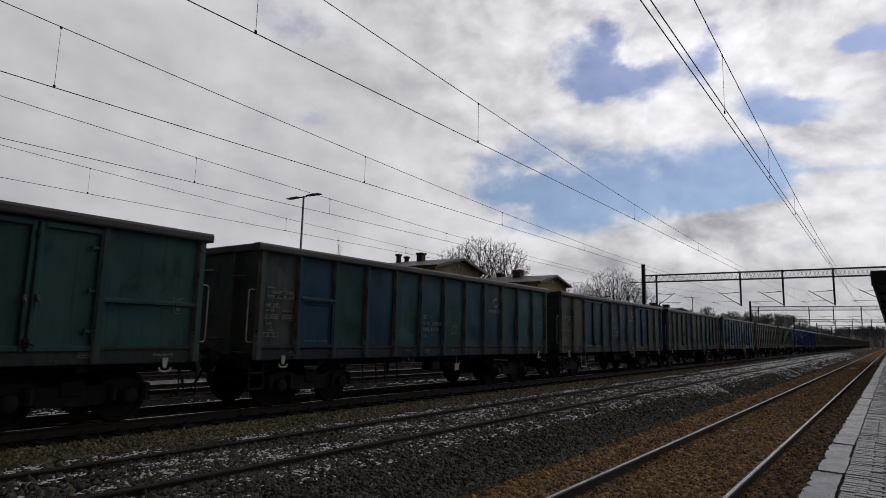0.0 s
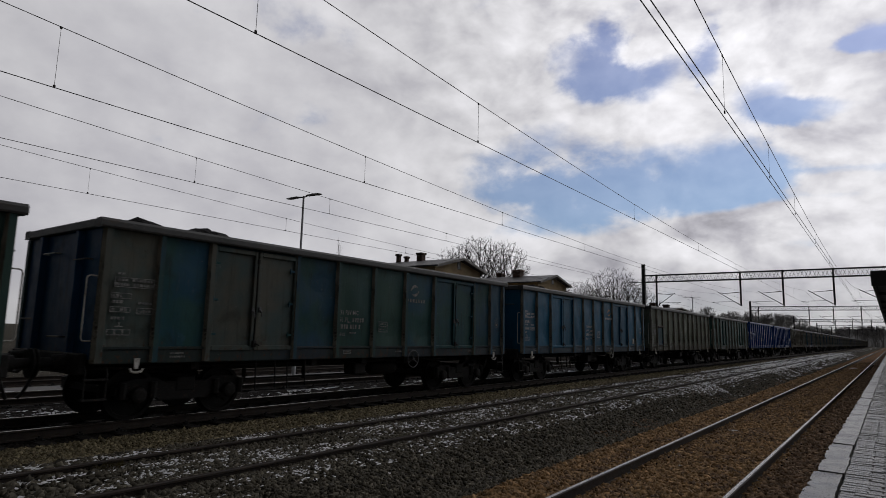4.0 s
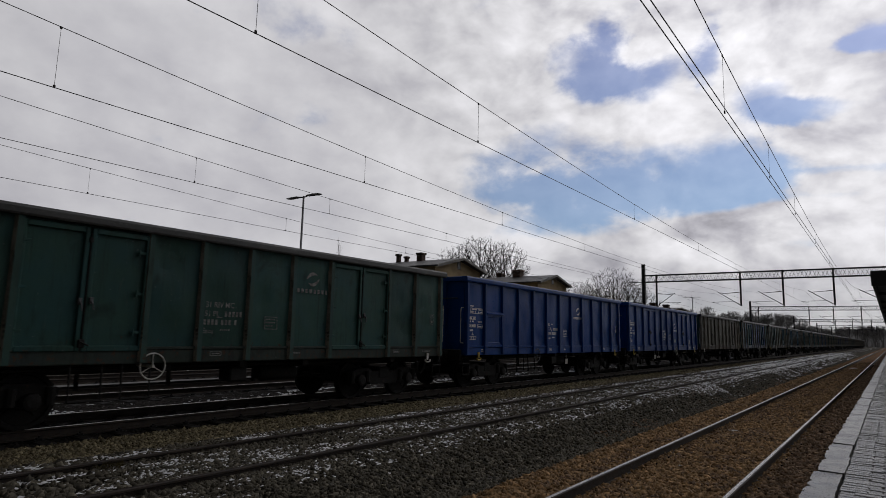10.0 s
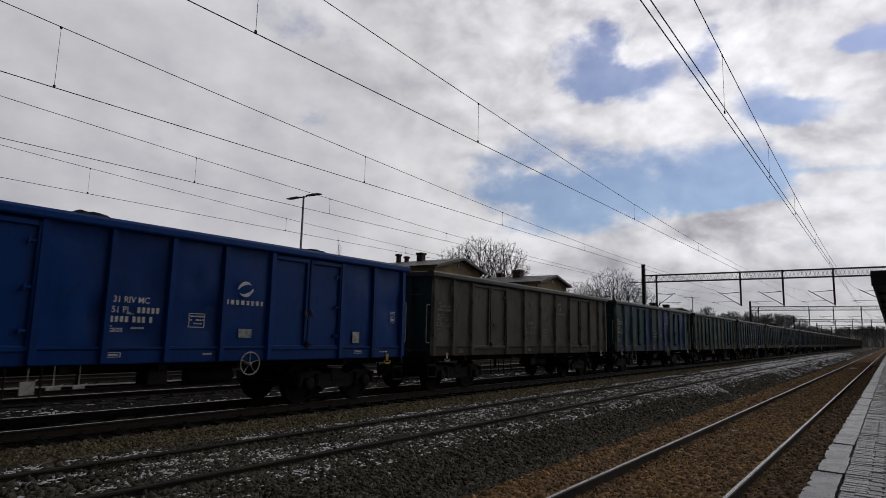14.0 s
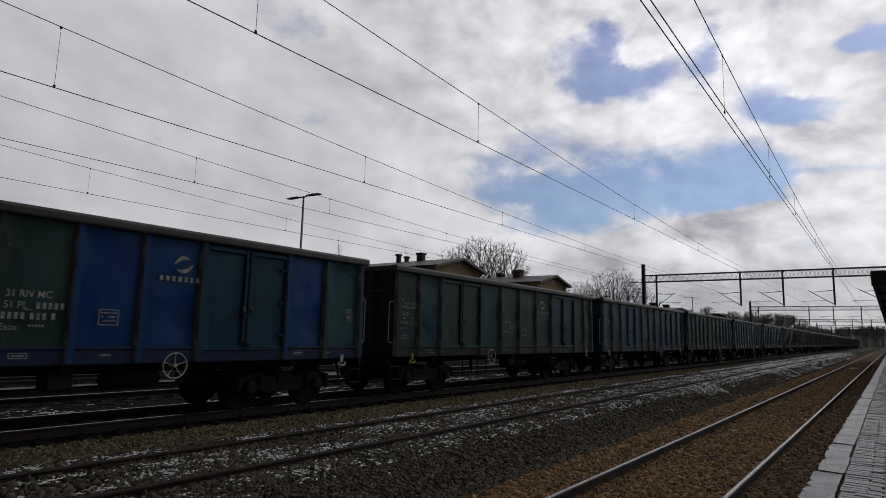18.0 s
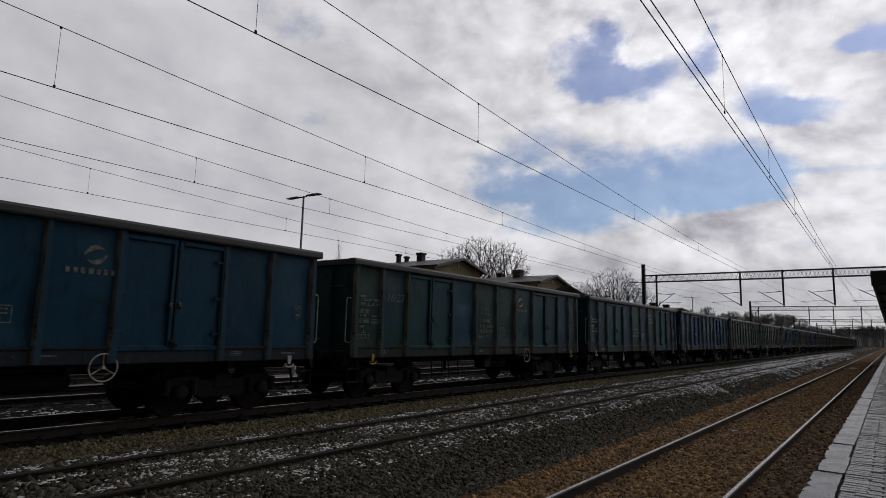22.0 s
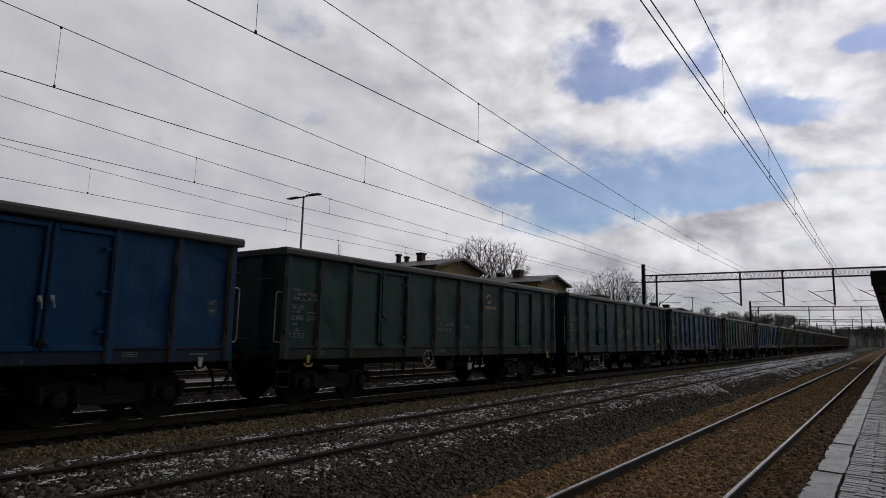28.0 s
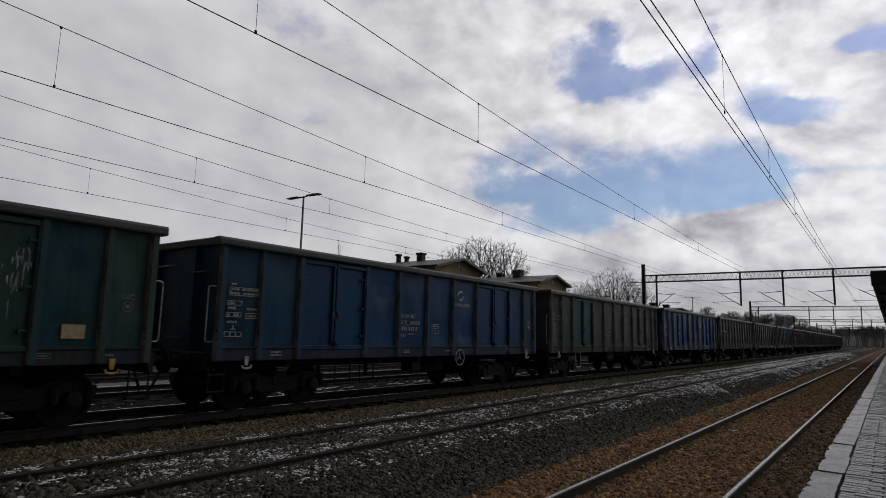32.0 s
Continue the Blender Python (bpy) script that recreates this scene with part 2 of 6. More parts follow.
def ground_material():
    """Ballast and soil: dark old stone, a tan strip, fresh brown stone by the platform track, thin snow."""
    mat = bpy.data.materials.new("ballast_ground")
    mat.use_nodes = True
    n = Nodes(mat.node_tree)
    at = n.add("ShaderNodeTexCoord").outputs["Object"]
    x = n.add("ShaderNodeSeparateXYZ", {0: at}).outputs[0]
    wob = n.math("MULTIPLY", n.math("SUBTRACT", n.noise(at, 0.9, 5, 0.6), 0.5), 0.7)
    xx = n.math("ADD", x, wob)
    vor = n.add("ShaderNodeTexVoronoi", {"Vector": at, "Scale": 17.0, "Randomness": 1.0})
    tone = n.add("ShaderNodeSeparateColor", {0: vor.outputs["Color"]}).outputs[0]
    wide = n.noise(at, 0.7, 6, 0.6)
    dark = n.mix(tone, (0.036, 0.032, 0.025), (0.13, 0.117, 0.088))
    tan = n.mix(tone, (0.075, 0.062, 0.045), (0.22, 0.19, 0.145))
    brown = n.mix(tone, (0.11, 0.06, 0.029), (0.30, 0.17, 0.085))
    # under and behind the train: oily stone with its shade put into the colour
    oil_shade = n.mix(tone, (0.012, 0.011, 0.010), (0.045, 0.040, 0.035))
    dark = n.mix(n.math("MULTIPLY", n.ramp(xx, -18.6, -18.0), n.ramp(xx, -10.5, -10.2, 1.0, 0.0)), dark, oil_shade)
    col = n.mix(n.math("MULTIPLY", n.ramp(xx, -10.5, -10.2), n.ramp(xx, -8.7, -8.4, 1.0, 0.0)), dark, tan)
    col = n.mix(n.ramp(xx, -4.2, -4.02), col, brown)
    col = n.mix(n.ramp(xx, -1.65, -1.4), col, n.mix(tone, (0.05, 0.03, 0.018), (0.15, 0.09, 0.055)))
    col = n.mix(n.ramp(wide, 0.35, 0.7, 0.45, 0.0), col, (0.02, 0.018, 0.016))
    flakes = n.noise(n.mapped(at, (1.0, 0.6, 1.0)), 6.0, 9, 0.75, 0.3)
    band = n.math("MULTIPLY", n.ramp(xx, -9.0, -8.4), n.ramp(xx, -6.2, -5.2, 1.0, 0.0))
    far = n.ramp(xx, -13.0, -13.8)
    snow = n.ramp(n.math("ADD", flakes, n.math("MULTIPLY", n.math("MAXIMUM", band, n.math("MULTIPLY", far, 0.5)), 0.15)), 0.69, 0.715)
    col = n.mix(n.math("MULTIPLY", snow, 0.85), col, (0.68, 0.675, 0.66))
    h = n.math("SUBTRACT", 1.0, vor.outputs["Distance"])
    nrm = n.add("ShaderNodeBump", {"Height": h, "Strength": 0.9, "Distance": 0.05}).outputs[0]
    bsdf = n.add("ShaderNodeBsdfPrincipled", {"Base Color": col, "Roughness": 0.95, "Normal": nrm, "Specular IOR Level": 0.03})
    out = n.add("ShaderNodeOutputMaterial")
    n.tree.links.new(bsdf.outputs[0], out.inputs[0])
    return mat


M = {
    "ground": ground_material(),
    "stone_brown": surface("brown_ballast_stone", (0.275, 0.165, 0.074), (0.135, 0.082, 0.040), (0.45, 0.31, 0.17), rough=0.85, scale=9, fine=40, island=0.5, bump=0.4, spec=0.12),
    "stone_dim": surface("dark_brown_ballast_stone", (0.165, 0.105, 0.06), (0.088, 0.055, 0.033), (0.29, 0.205, 0.135), rough=0.85, scale=9, fine=40, island=0.5, bump=0.4, spec=0.12),
    # near-black oily sleepers for below the train, its shade in the colour
    "sleeper_shaded": surface("oily_shaded_sleeper", (0.022, 0.019, 0.017), (0.012, 0.011, 0.010), (0.045, 0.039, 0.034), rough=0.8, scale=3, fine=30, bump=0.4, stretch=(0.6, 4, 4), spec=0.2),
    "stone_grey": surface("grey_ballast_stone", (0.094, 0.083, 0.060), (0.041, 0.036, 0.026), (0.225, 0.20, 0.152), rough=0.8, scale=9, fine=40, island=0.55, bump=0.4, spec=0.15),
    "stone_tan": surface("tan_ballast_stone", (0.18, 0.15, 0.088), (0.10, 0.083, 0.049), (0.29, 0.25, 0.16), rough=0.85, scale=9, fine=40, island=0.5, bump=0.4, spec=0.12),
    "snow": surface("old_snow", (0.68, 0.68, 0.68), (0.46, 0.46, 0.46), (0.85, 0.85, 0.85), rough=0.7, scale=8, fine=50, bump=0.5, bump_scale=40),
    "rail_top": surface("polished_rail_steel", (0.46, 0.41, 0.35), (0.22, 0.185, 0.15), (0.55, 0.53, 0.5), rough=0.36, metal=1.0, scale=3, fine=25, bump=0.05, stretch=(8, 0.6, 8)),
    "rail_side": surface("rusty_rail_web", (0.036, 0.025, 0.018), (0.02, 0.0145, 0.011), (0.07, 0.048, 0.034), rough=0.8, scale=5, fine=40, bump=0.3),
    "rail_dull": surface("dull_rusty_rail_head", (0.03, 0.022, 0.018), (0.018, 0.014, 0.012), (0.06, 0.043, 0.034), rough=0.9, scale=4, fine=30, spec=0.1),
    "sleeper": surface("weathered_sleeper", (0.10, 0.085, 0.07), (0.055, 0.045, 0.036), (0.17, 0.15, 0.13), rough=0.85, scale=3, fine=30, bump=0.4, stretch=(0.6, 4, 4)),
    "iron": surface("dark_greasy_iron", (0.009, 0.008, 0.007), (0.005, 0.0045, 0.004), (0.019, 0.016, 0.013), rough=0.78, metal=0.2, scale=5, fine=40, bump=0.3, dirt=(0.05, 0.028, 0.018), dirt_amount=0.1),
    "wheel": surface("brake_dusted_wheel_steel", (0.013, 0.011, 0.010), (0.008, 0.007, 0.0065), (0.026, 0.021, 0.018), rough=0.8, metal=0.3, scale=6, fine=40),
    "tread": surface("worn_wheel_tread", (0.35, 0.33, 0.31), rough=0.35, metal=1.0, scale=6),
    "white": surface("grimy_white_paint", (0.62, 0.61, 0.57), (0.36, 0.34, 0.3), (0.74, 0.73, 0.7), rough=0.55, scale=8, fine=60, dirt=(0.18, 0.13, 0.09), dirt_amount=0.15),
    "mark_new": surface("clean_white_lettering", (0.80, 0.80, 0.80), (0.6, 0.6, 0.62), (0.85, 0.85, 0.85), rough=0.5, scale=10, fine=80),
    "mark": surface("faded_white_lettering", (0.46, 0.47, 0.46), (0.20, 0.21, 0.22), (0.6, 0.6, 0.58), rough=0.6, scale=10, fine=80),
    "mark_old": surface("very_faded_lettering", (0.25, 0.25, 0.235), (0.07, 0.073, 0.073), (0.36, 0.36, 0.34), rough=0.6, scale=10, fine=80),
    "yellow": surface("chipped_yellow_paint", (0.62, 0.46, 0.07), (0.35, 0.25, 0.05), (0.7, 0.55, 0.12), rough=0.55, scale=12, fine=60, dirt=(0.08, 0.05, 0.03), dirt_amount=0.15),
    "sill": surface("rust_stained_side_sill", (0.055, 0.042, 0.033), (0.03, 0.024, 0.02), (0.10, 0.075, 0.055), rough=0.75, scale=2.5, fine=30, bump=0.3, dirt=(0.075, 0.036, 0.02), dirt_amount=0.3),
    # pale tone for the posts' leading side, sky light put into it
    "dust": surface("dusty_lit_post_side", (0.32, 0.295, 0.245), (0.15, 0.138, 0.112), (0.42, 0.395, 0.335), rough=0.8, scale=2.5, fine=30, dirt=(0.05, 0.04, 0.032), dirt_amount=0.25, spec=0.3),
    "coal": surface("black_coal", (0.011, 0.0105, 0.0105), (0.006, 0.006, 0.006), (0.024, 0.024, 0.024), rough=0.85, spec=0.15, scale=6, fine=30, bump=1.0, bump_scale=14, distance=0.06),
    "galv": surface("weathered_galvanised_steel", (0.13, 0.135, 0.14), (0.08, 0.08, 0.085), (0.2, 0.2, 0.21), rough=0.6, metal=0.5, scale=3, fine=30),
    "portal": surface("dark_portal_steel", (0.05, 0.05, 0.052), (0.03, 0.03, 0.032), (0.085, 0.085, 0.085), rough=0.6, metal=0.3, scale=2, fine=25),
    "wire": surface("oxidised_copper_wire", (0.045, 0.04, 0.038), rough=0.5, metal=0.6, scale=3),
    "insulator": surface("brown_glazed_insulator", (0.07, 0.03, 0.02), rough=0.25, scale=8),
    "coping": surface("wet_concrete_coping", (0.30, 0.285, 0.255), (0.18, 0.168, 0.148), (0.40, 0.385, 0.35), rough=0.36, scale=2.5, fine=40, bump=0.3, bump_scale=45, dirt=(0.12, 0.116, 0.11), dirt_amount=0.45, island=0.15),
    "paver": surface("wet_grey_paver", (0.155, 0.147, 0.133), (0.085, 0.08, 0.072), (0.25, 0.238, 0.216), rough=0.29, scale=7, fine=60, bump=0.4, island=0.35),
    "joint": surface("dark_joint_sand", (0.045, 0.042, 0.037), rough=0.8, scale=8),
    "concrete": surface("stained_concrete", (0.24, 0.23, 0.215), (0.14, 0.135, 0.125), (0.32, 0.31, 0.3), rough=0.75, scale=1.2, fine=25, bump=0.3),
    "concrete_old": surface("blackened_concrete", (0.10, 0.095, 0.088), (0.05, 0.048, 0.044), (0.15, 0.145, 0.135), rough=0.8, scale=1.5, fine=25, bump=0.3),
    "canopy": surface("dark_canopy_sheet", (0.035, 0.034, 0.035), (0.02, 0.02, 0.021), (0.06, 0.06, 0.06), rough=0.6, scale=1.5, fine=25),
    "plaster": surface("ochre_brick_wall", (0.50, 0.38, 0.21), (0.36, 0.26, 0.145), (0.6, 0.47, 0.28), rough=0.85, scale=0.6, fine=14, bump=0.3),
    "roof": surface("dark_felt_roof", (0.055, 0.052, 0.05), (0.035, 0.033, 0.032), (0.10, 0.095, 0.09), rough=0.55, scale=0.7, fine=12),
    "verge": surface("pale_verge_board", (0.27, 0.255, 0.235), rough=0.6, scale=3),
    "brick": surface("sooty_chimney_brick", (0.12, 0.07, 0.05), (0.05, 0.035, 0.03), (0.18, 0.11, 0.08), rough=0.85, scale=2, fine=20),
    "glass": surface("dark_window_pane", (0.02, 0.022, 0.026), rough=0.08, scale=2, bump=0.02, rough_var=0.04),
    "bark": surface("dark_winter_bark", (0.030, 0.025, 0.021), (0.018, 0.015, 0.013), (0.05, 0.042, 0.035), rough=0.9, scale=3, fine=30, bump=0.5),
    # far trees and woods: distance haze is put into their pale greys
    "bark_far": surface("haze_paled_branches", (0.23, 0.225, 0.22), (0.18, 0.175, 0.17), (0.28, 0.275, 0.27), rough=0.95, scale=0.4, fine=5),
    "woods": surface("haze_paled_woods", (0.40, 0.395, 0.39), (0.33, 0.325, 0.32), (0.46, 0.455, 0.445), rough=1.0, scale=0.05, fine=0.6, bump=0.0, stretch=(1, 1, 0.25)),
    "orange": surface("faded_orange_paint", (0.52, 0.30, 0.11), (0.33, 0.20, 0.09), rough=0.6, scale=10),
    "manila": surface("yellowed_paper", (0.50, 0.40, 0.24), (0.38, 0.30, 0.18), rough=0.7, scale=10),
    "rim": surface("dusty_grey_rim", (0.066, 0.067, 0.063), (0.034, 0.035, 0.033), (0.12, 0.118, 0.11), rough=0.5, scale=1.5, fine=25, dirt=(0.06, 0.045, 0.035), dirt_amount=0.2, stretch=(1, 0.5, 1)),
    "grass": surface("dry_winter_grass", (0.16, 0.13, 0.05), (0.09, 0.075, 0.03), (0.24, 0.2, 0.09), rough=0.9, scale=12, fine=60),
    "pole": surface("pale_lamp_pole", (0.7, 0.71, 0.72), (0.6, 0.6, 0.61), (0.78, 0.78, 0.78), rough=0.4, metal=0.0, scale=3),
    "lamp_body": surface("grey_lamp_metal", (0.3, 0.3, 0.31), rough=0.5, metal=0.3, scale=5),
    "silhouette": surface("black_rubber", (0.02, 0.02, 0.02), rough=0.7, scale=8),
}


# ---- mesh helpers ----
class Shape:
    """Collects faces and turns them into one mesh."""

    def __init__(self):
        self.v, self.f, self.m = [], [], []

    def poly(self, pts, faces, slot=0):
        k = len(self.v)
        self.v += [tuple(p) for p in pts]
        self.f += [tuple(i + k for i in f) for f in faces]
        self.m += [slot] * len(faces)
        return self

    def box(self, x0, x1, y0, y1, z0, z1, c=0.0, slot=0, turn=None):
        """A box, with its edges chamfered by c."""
        if c <= 0:
            pts = [(x, y, z) for x in (x0, x1) for y in (y0, y1) for z in (z0, z1)]
            faces = [(0, 1, 3, 2), (4, 6, 7, 5), (0, 4, 5, 1), (2, 3, 7, 6), (0, 2, 6, 4), (1, 5, 7, 3)]
        else:
            bm = bmesh.new()
            bmesh.ops.create_cube(bm, size=1.0)
            for v in bm.verts:
                v.co = ((x0 + x1) / 2 + v.co.x * (x1 - x0), (y0 + y1) / 2 + v.co.y * (y1 - y0), (z0 + z1) / 2 + v.co.z * (z1 - z0))
            bmesh.ops.bevel(bm, geom=bm.edges[:], offset=min(c, 0.49 * min(x1 - x0, y1 - y0, z1 - z0)), segments=1, affect="EDGES")
            bm.verts.index_update()
            pts = [tuple(v.co) for v in bm.verts]
            faces = [[v.index for v in f.verts] for f in bm.faces]
            bm.free()
        if turn is not None:
            pts = [turn @ Vector(p) for p in pts]
        return self.poly(pts, faces, slot)

    def tube(self, path, r, sides=6, slot=0, closed=False, cap=True):
        """A round bar along a path; r is a radius or one for each point."""
        path = [Vector(p) for p in path]
        rs = r if isinstance(r, (list, tuple)) else [r] * len(path)
        k, n = len(self.v), len(path)
        side = None
        for i, p in enumerate(path):
            a = path[(i - 1) % n] if closed else path[max(0, i - 1)]
            b = path[(i + 1) % n] if closed else path[min(n - 1, i + 1)]
            d = (b - a).normalized()
            if side is None:
                side = d.orthogonal().normalized()
            side = (side - d * side.dot(d))
            side = side.normalized() if side.length > 1e-5 else d.orthogonal().normalized()
            other = d.cross(side)
            for j in range(sides):
                w = 2 * math.pi * j / sides
                self.v.append(tuple(p + (side * math.cos(w) + other * math.sin(w)) * rs[i]))
        for i in range(n if closed else n - 1):
            for j in range(sides):
                a, b = k + i * sides, k + ((i + 1) % n) * sides
                self.f.append((a + j, a + (j + 1) % sides, b + (j + 1) % sides, b + j))
                self.m.append(slot)
        if cap and not closed:
            self.f.append(tuple(k + j for j in reversed(range(sides))))
            self.f.append(tuple(k + (n - 1) * sides + j for j in range(sides)))
            self.m += [slot, slot]
        return self

    def prism(self, outline, axis, a, b, slot=0):
        """An outline (two coordinates a point) drawn out along an axis from a to b."""
        n = len(outline)

        def at(p, t):
            return {"x": (t, p[0], p[1]), "y": (p[0], t, p[1]), "z": (p[0], p[1], t)}[axis]

        pts = [at(p, a) for p in outline] + [at(p, b) for p in outline]
        faces = [(i, (i + 1) % n, n + (i + 1) % n, n + i) for i in range(n)] + [tuple(reversed(range(n))), tuple(range(n, 2 * n))]
        return self.poly(pts, faces, slot)

    def lathe(self, outline, axis="x", sides=20, at=(0, 0, 0), slot=0, spread=1.0):
        """A ring of an outline of (along, radius) points turned about an axis."""
        k, n = len(self.v), len(outline)
        for j in range(sides):
            w = 2 * math.pi * j / sides
            for a, r in outline:
                c, s = r * math.cos(w), r * math.sin(w)
                p = {"x": (a, c, s), "y": (c, a, s), "z": (c, s, a)}[axis]
                self.v.append((p[0] + at[0], p[1] + at[1], p[2] + at[2]))
        for j in range(sides):
            for i in range(n - 1):
                a, b = k + j * n, k + ((j + 1) % sides) * n
                self.f.append((a + i, a + i + 1, b + i + 1, b + i))
                self.m.append(slot)
        return self

    def mesh(self, name, mats=(), smooth=False):
        me = bpy.data.meshes.new(name)
        me.from_pydata(self.v, [], self.f)
        for m in mats:
            me.materials.append(m)
        if len(set(self.m)) > 1:
            me.polygons.foreach_set("material_index", self.m)
        bm = bmesh.new()
        bm.from_mesh(me)
        bmesh.ops.recalc_face_normals(bm, faces=bm.faces[:])
        bm.to_mesh(me)
        bm.free()
        if smooth:
            me.polygons.foreach_set("use_smooth", [True] * len(me.polygons))
            me.set_sharp_from_angle(angle=radians(40))
        me.update()
        return me


def part(name, shape, material, parent=None, label="", m=None, smooth=False):
    """Links a shape (or a finished mesh) as one mesh object under a thing or a part."""
    if isinstance(shape, Shape):
        shape = shape.mesh(name, [material] if not isinstance(material, (list, tuple)) else material, smooth)
    ob = new(name, shape)
    if parent:
        ob.parent = parent
    if m is not None:
        ob.matrix_basis = m
    if label:
        ob["label"] = label
    return ob


def painted(name, mesh, material, parent, m=None, label=""):
    """An object on a shared mesh, with a material of its own."""
    ob = new(name, mesh)
    ob.parent = parent
    if not mesh.materials:
        mesh.materials.append(material)
    ob.material_slots[0].link = "OBJECT"
    ob.material_slots[0].material = material
    if m is not None:
        ob.matrix_basis = m
    if label:
        ob["label"] = label
    return ob


def thing(name, m, label, category, group="", kind=""):
    ob = new(name)
    ob.empty_display_size = 0.3
    ob.matrix_basis = m
    return tagged(ob, label, category, group, kind)


def big_mesh(name, verts, faces, material):
    """A mesh from arrays of equal-sized faces."""
    me = bpy.data.meshes.new(name)
    nf, k = faces.shape
    me.vertices.add(len(verts))
    me.vertices.foreach_set("co", verts.astype(np.float32).ravel())
    me.loops.add(nf * k)
    me.loops.foreach_set("vertex_index", faces.astype(np.int32).ravel())
    me.polygons.add(nf)
    me.polygons.foreach_set("loop_start", np.arange(0, nf * k, k, dtype=np.int32))
    me.update(calc_edges=True)
    me.materials.append(material)
    return me


# ---- plan ----
TRAIN_X, MID_X, NEAR_X, FAR_X, LAST_X = -11.82, -7.20, -2.37, -16.5, -21.2
NEAR_Z = -0.08
PLAT_Z, PLAT_X = 0.45, -0.68
PROFILE = [(-2600, -0.9), (-400, -0.7), (-120, -0.5), (-60, -0.4), (-36, -0.3), (-24.5, -0.28), (-23.2, -0.26), (-22.7, -0.2), (-19.8, -0.2), (-19.5, -0.3), (-18.0, -0.3),
           (-17.9, -0.2), (-15.1, -0.2), (-14.5, -0.3), (-13.8, -0.32), (-13.3, -0.2), (-10.4, -0.2), (-9.9, -0.22), (-9.2, -0.24), (-8.75, -0.13), (-8.45, -0.06), (-8.05, -0.06), (-7.88, -0.105), (-6.05, -0.105),
           (-5.6, -0.22), (-4.95, -0.46), (-4.32, -0.44), (-4.02, -0.21), (-3.5, -0.235), (-0.95, -0.25), (-0.72, -0.4), (20, -0.5), (2600, -0.9)]


def ground_z(x, y=0.0):
    px, pz = zip(*PROFILE)
    z = np.interp(x, px, pz)
    return z


def make_ground():
    xs = np.unique(np.concatenate([[-2600, -1200, -600, -400, -250, -150, -120, -90, -60, -50, -45, -40, -36, -33, -30, -28], np.arange(-26, -14, 0.4), np.arange(-14, -0.7, 0.14), [-0.72, 2, 8, 20, 60, 200, 600, 1200, 2600]]))
    ys = np.unique(np.concatenate([[-2600, -800, -200, -60, -20, -8, -3], np.arange(0, 34, 0.2), np.arange(34, 90, 1.0), np.arange(90, 320, 8.0), [360, 420, 500, 700, 1000, 1600, 2600]]))
    X, Y = np.meshgrid(xs, ys)
    Z = ground_z(X)
    rng = np.random.default_rng(4)
    near = (X > -26) & (X < -0.75) & (Y > -1) & (Y < 90)
    Z = Z + np.where(near, rng.normal(0, 0.008, X.shape), 0)
    Z = Z + np.where(near, 0.02 * np.sin(X * 2.1 + Y * 0.7) * np.sin(Y * 0.53 + X), 0)
    v = np.stack([X, Y, Z], -1).reshape(-1, 3)
    nx, ny = len(xs), len(ys)
    i = (np.arange(ny - 1)[:, None] * nx + np.arange(nx - 1)[None, :]).ravel()
    f = np.stack([i, i + 1, i + 1 + nx, i + nx], -1)
    ob = new("ground", big_mesh("ground", v, f, M["ground"]))
    tagged(ob, "dark railway ballast and soil with thin patches of snow", "ground", kind="structure")


make_ground()

# ---- tracks ----
RAIL = [(-0.075, 0), (-0.075, 0.012), (-0.014, 0.03), (-0.010, 0.115), (-0.036, 0.128), (-0.036, 0.148), (-0.030, 0.155), (-0.021, 0.158), (0.021, 0.158), (0.030, 0.155), (0.036, 0.148), (0.036, 0.128), (0.010, 0.115), (0.014, 0.03), (0.075, 0.012), (0.075, 0)]


def rail_shape(y0, y1):
    s = Shape()
    n = len(RAIL)
    pts = [(p[0], y, p[1]) for y in (y0, y1) for p in RAIL]
    faces = [(i, (i + 1) % n, n + (i + 1) % n, n + i) for i in range(n)]
    for i, f in enumerate(faces):
        s.poly([pts[k] for k in f], [(0, 1, 2, 3)], 1 if i == 7 else 0)
    return s


def sleeper_mesh():
    s = Shape().box(-1.3, 1.3, -0.125, 0.125, -0.16, 0.0, 0.02)
    for side in (-1, 1):
        x = side * 0.753
        s.box(x - 0.17, x + 0.17, -0.075, 0.075, 0.0, 0.014, slot=1)
        for e in (-1, 1):
            s.box(x + e * 0.125 - 0.03, x + e * 0.125 + 0.03, -0.045, 0.045, 0.014, 0.05, 0.01, slot=1)
            s.lathe([(0.05, 0.0), (0.05, 0.018), (0.075, 0.018), (0.075, 0.0)], "z", 6, (x + e * 0.125, 0, 0), slot=1)
    return s.mesh("sleeper", [M["sleeper"], M["iron"]])


SLEEPER = sleeper_mesh()


def track(x, z, label, top, near_from, near_to, sunk=0.0, wood="sleeper"):
    base = thing("railway_track", pose(x, 0, z), label, "railway track", kind="structure")
    for side in (-1, 1):
        part("rail", rail_shape(-40, 900), [M["rail_side"], top], base, "steel rail", pose(side * 0.753, 0, -0.158))
    y = near_from
    while y < near_to:
        painted("sleeper", SLEEPER, M[wood], base, pose(random.uniform(-0.02, 0.02), y, -0.158 - 0.014 - sunk, 0, 0, random.uniform(-0.6, 0.6)))
        y += 0.62
    s = Shape()
    while y < 320:
        s.box(-1.3, 1.3, y - 0.125, y + 0.125, -0.36, -0.172 - sunk)
        y += 0.62
    tagged(part("far_sleepers", s, M[wood], base), kind="stuff")
    return base


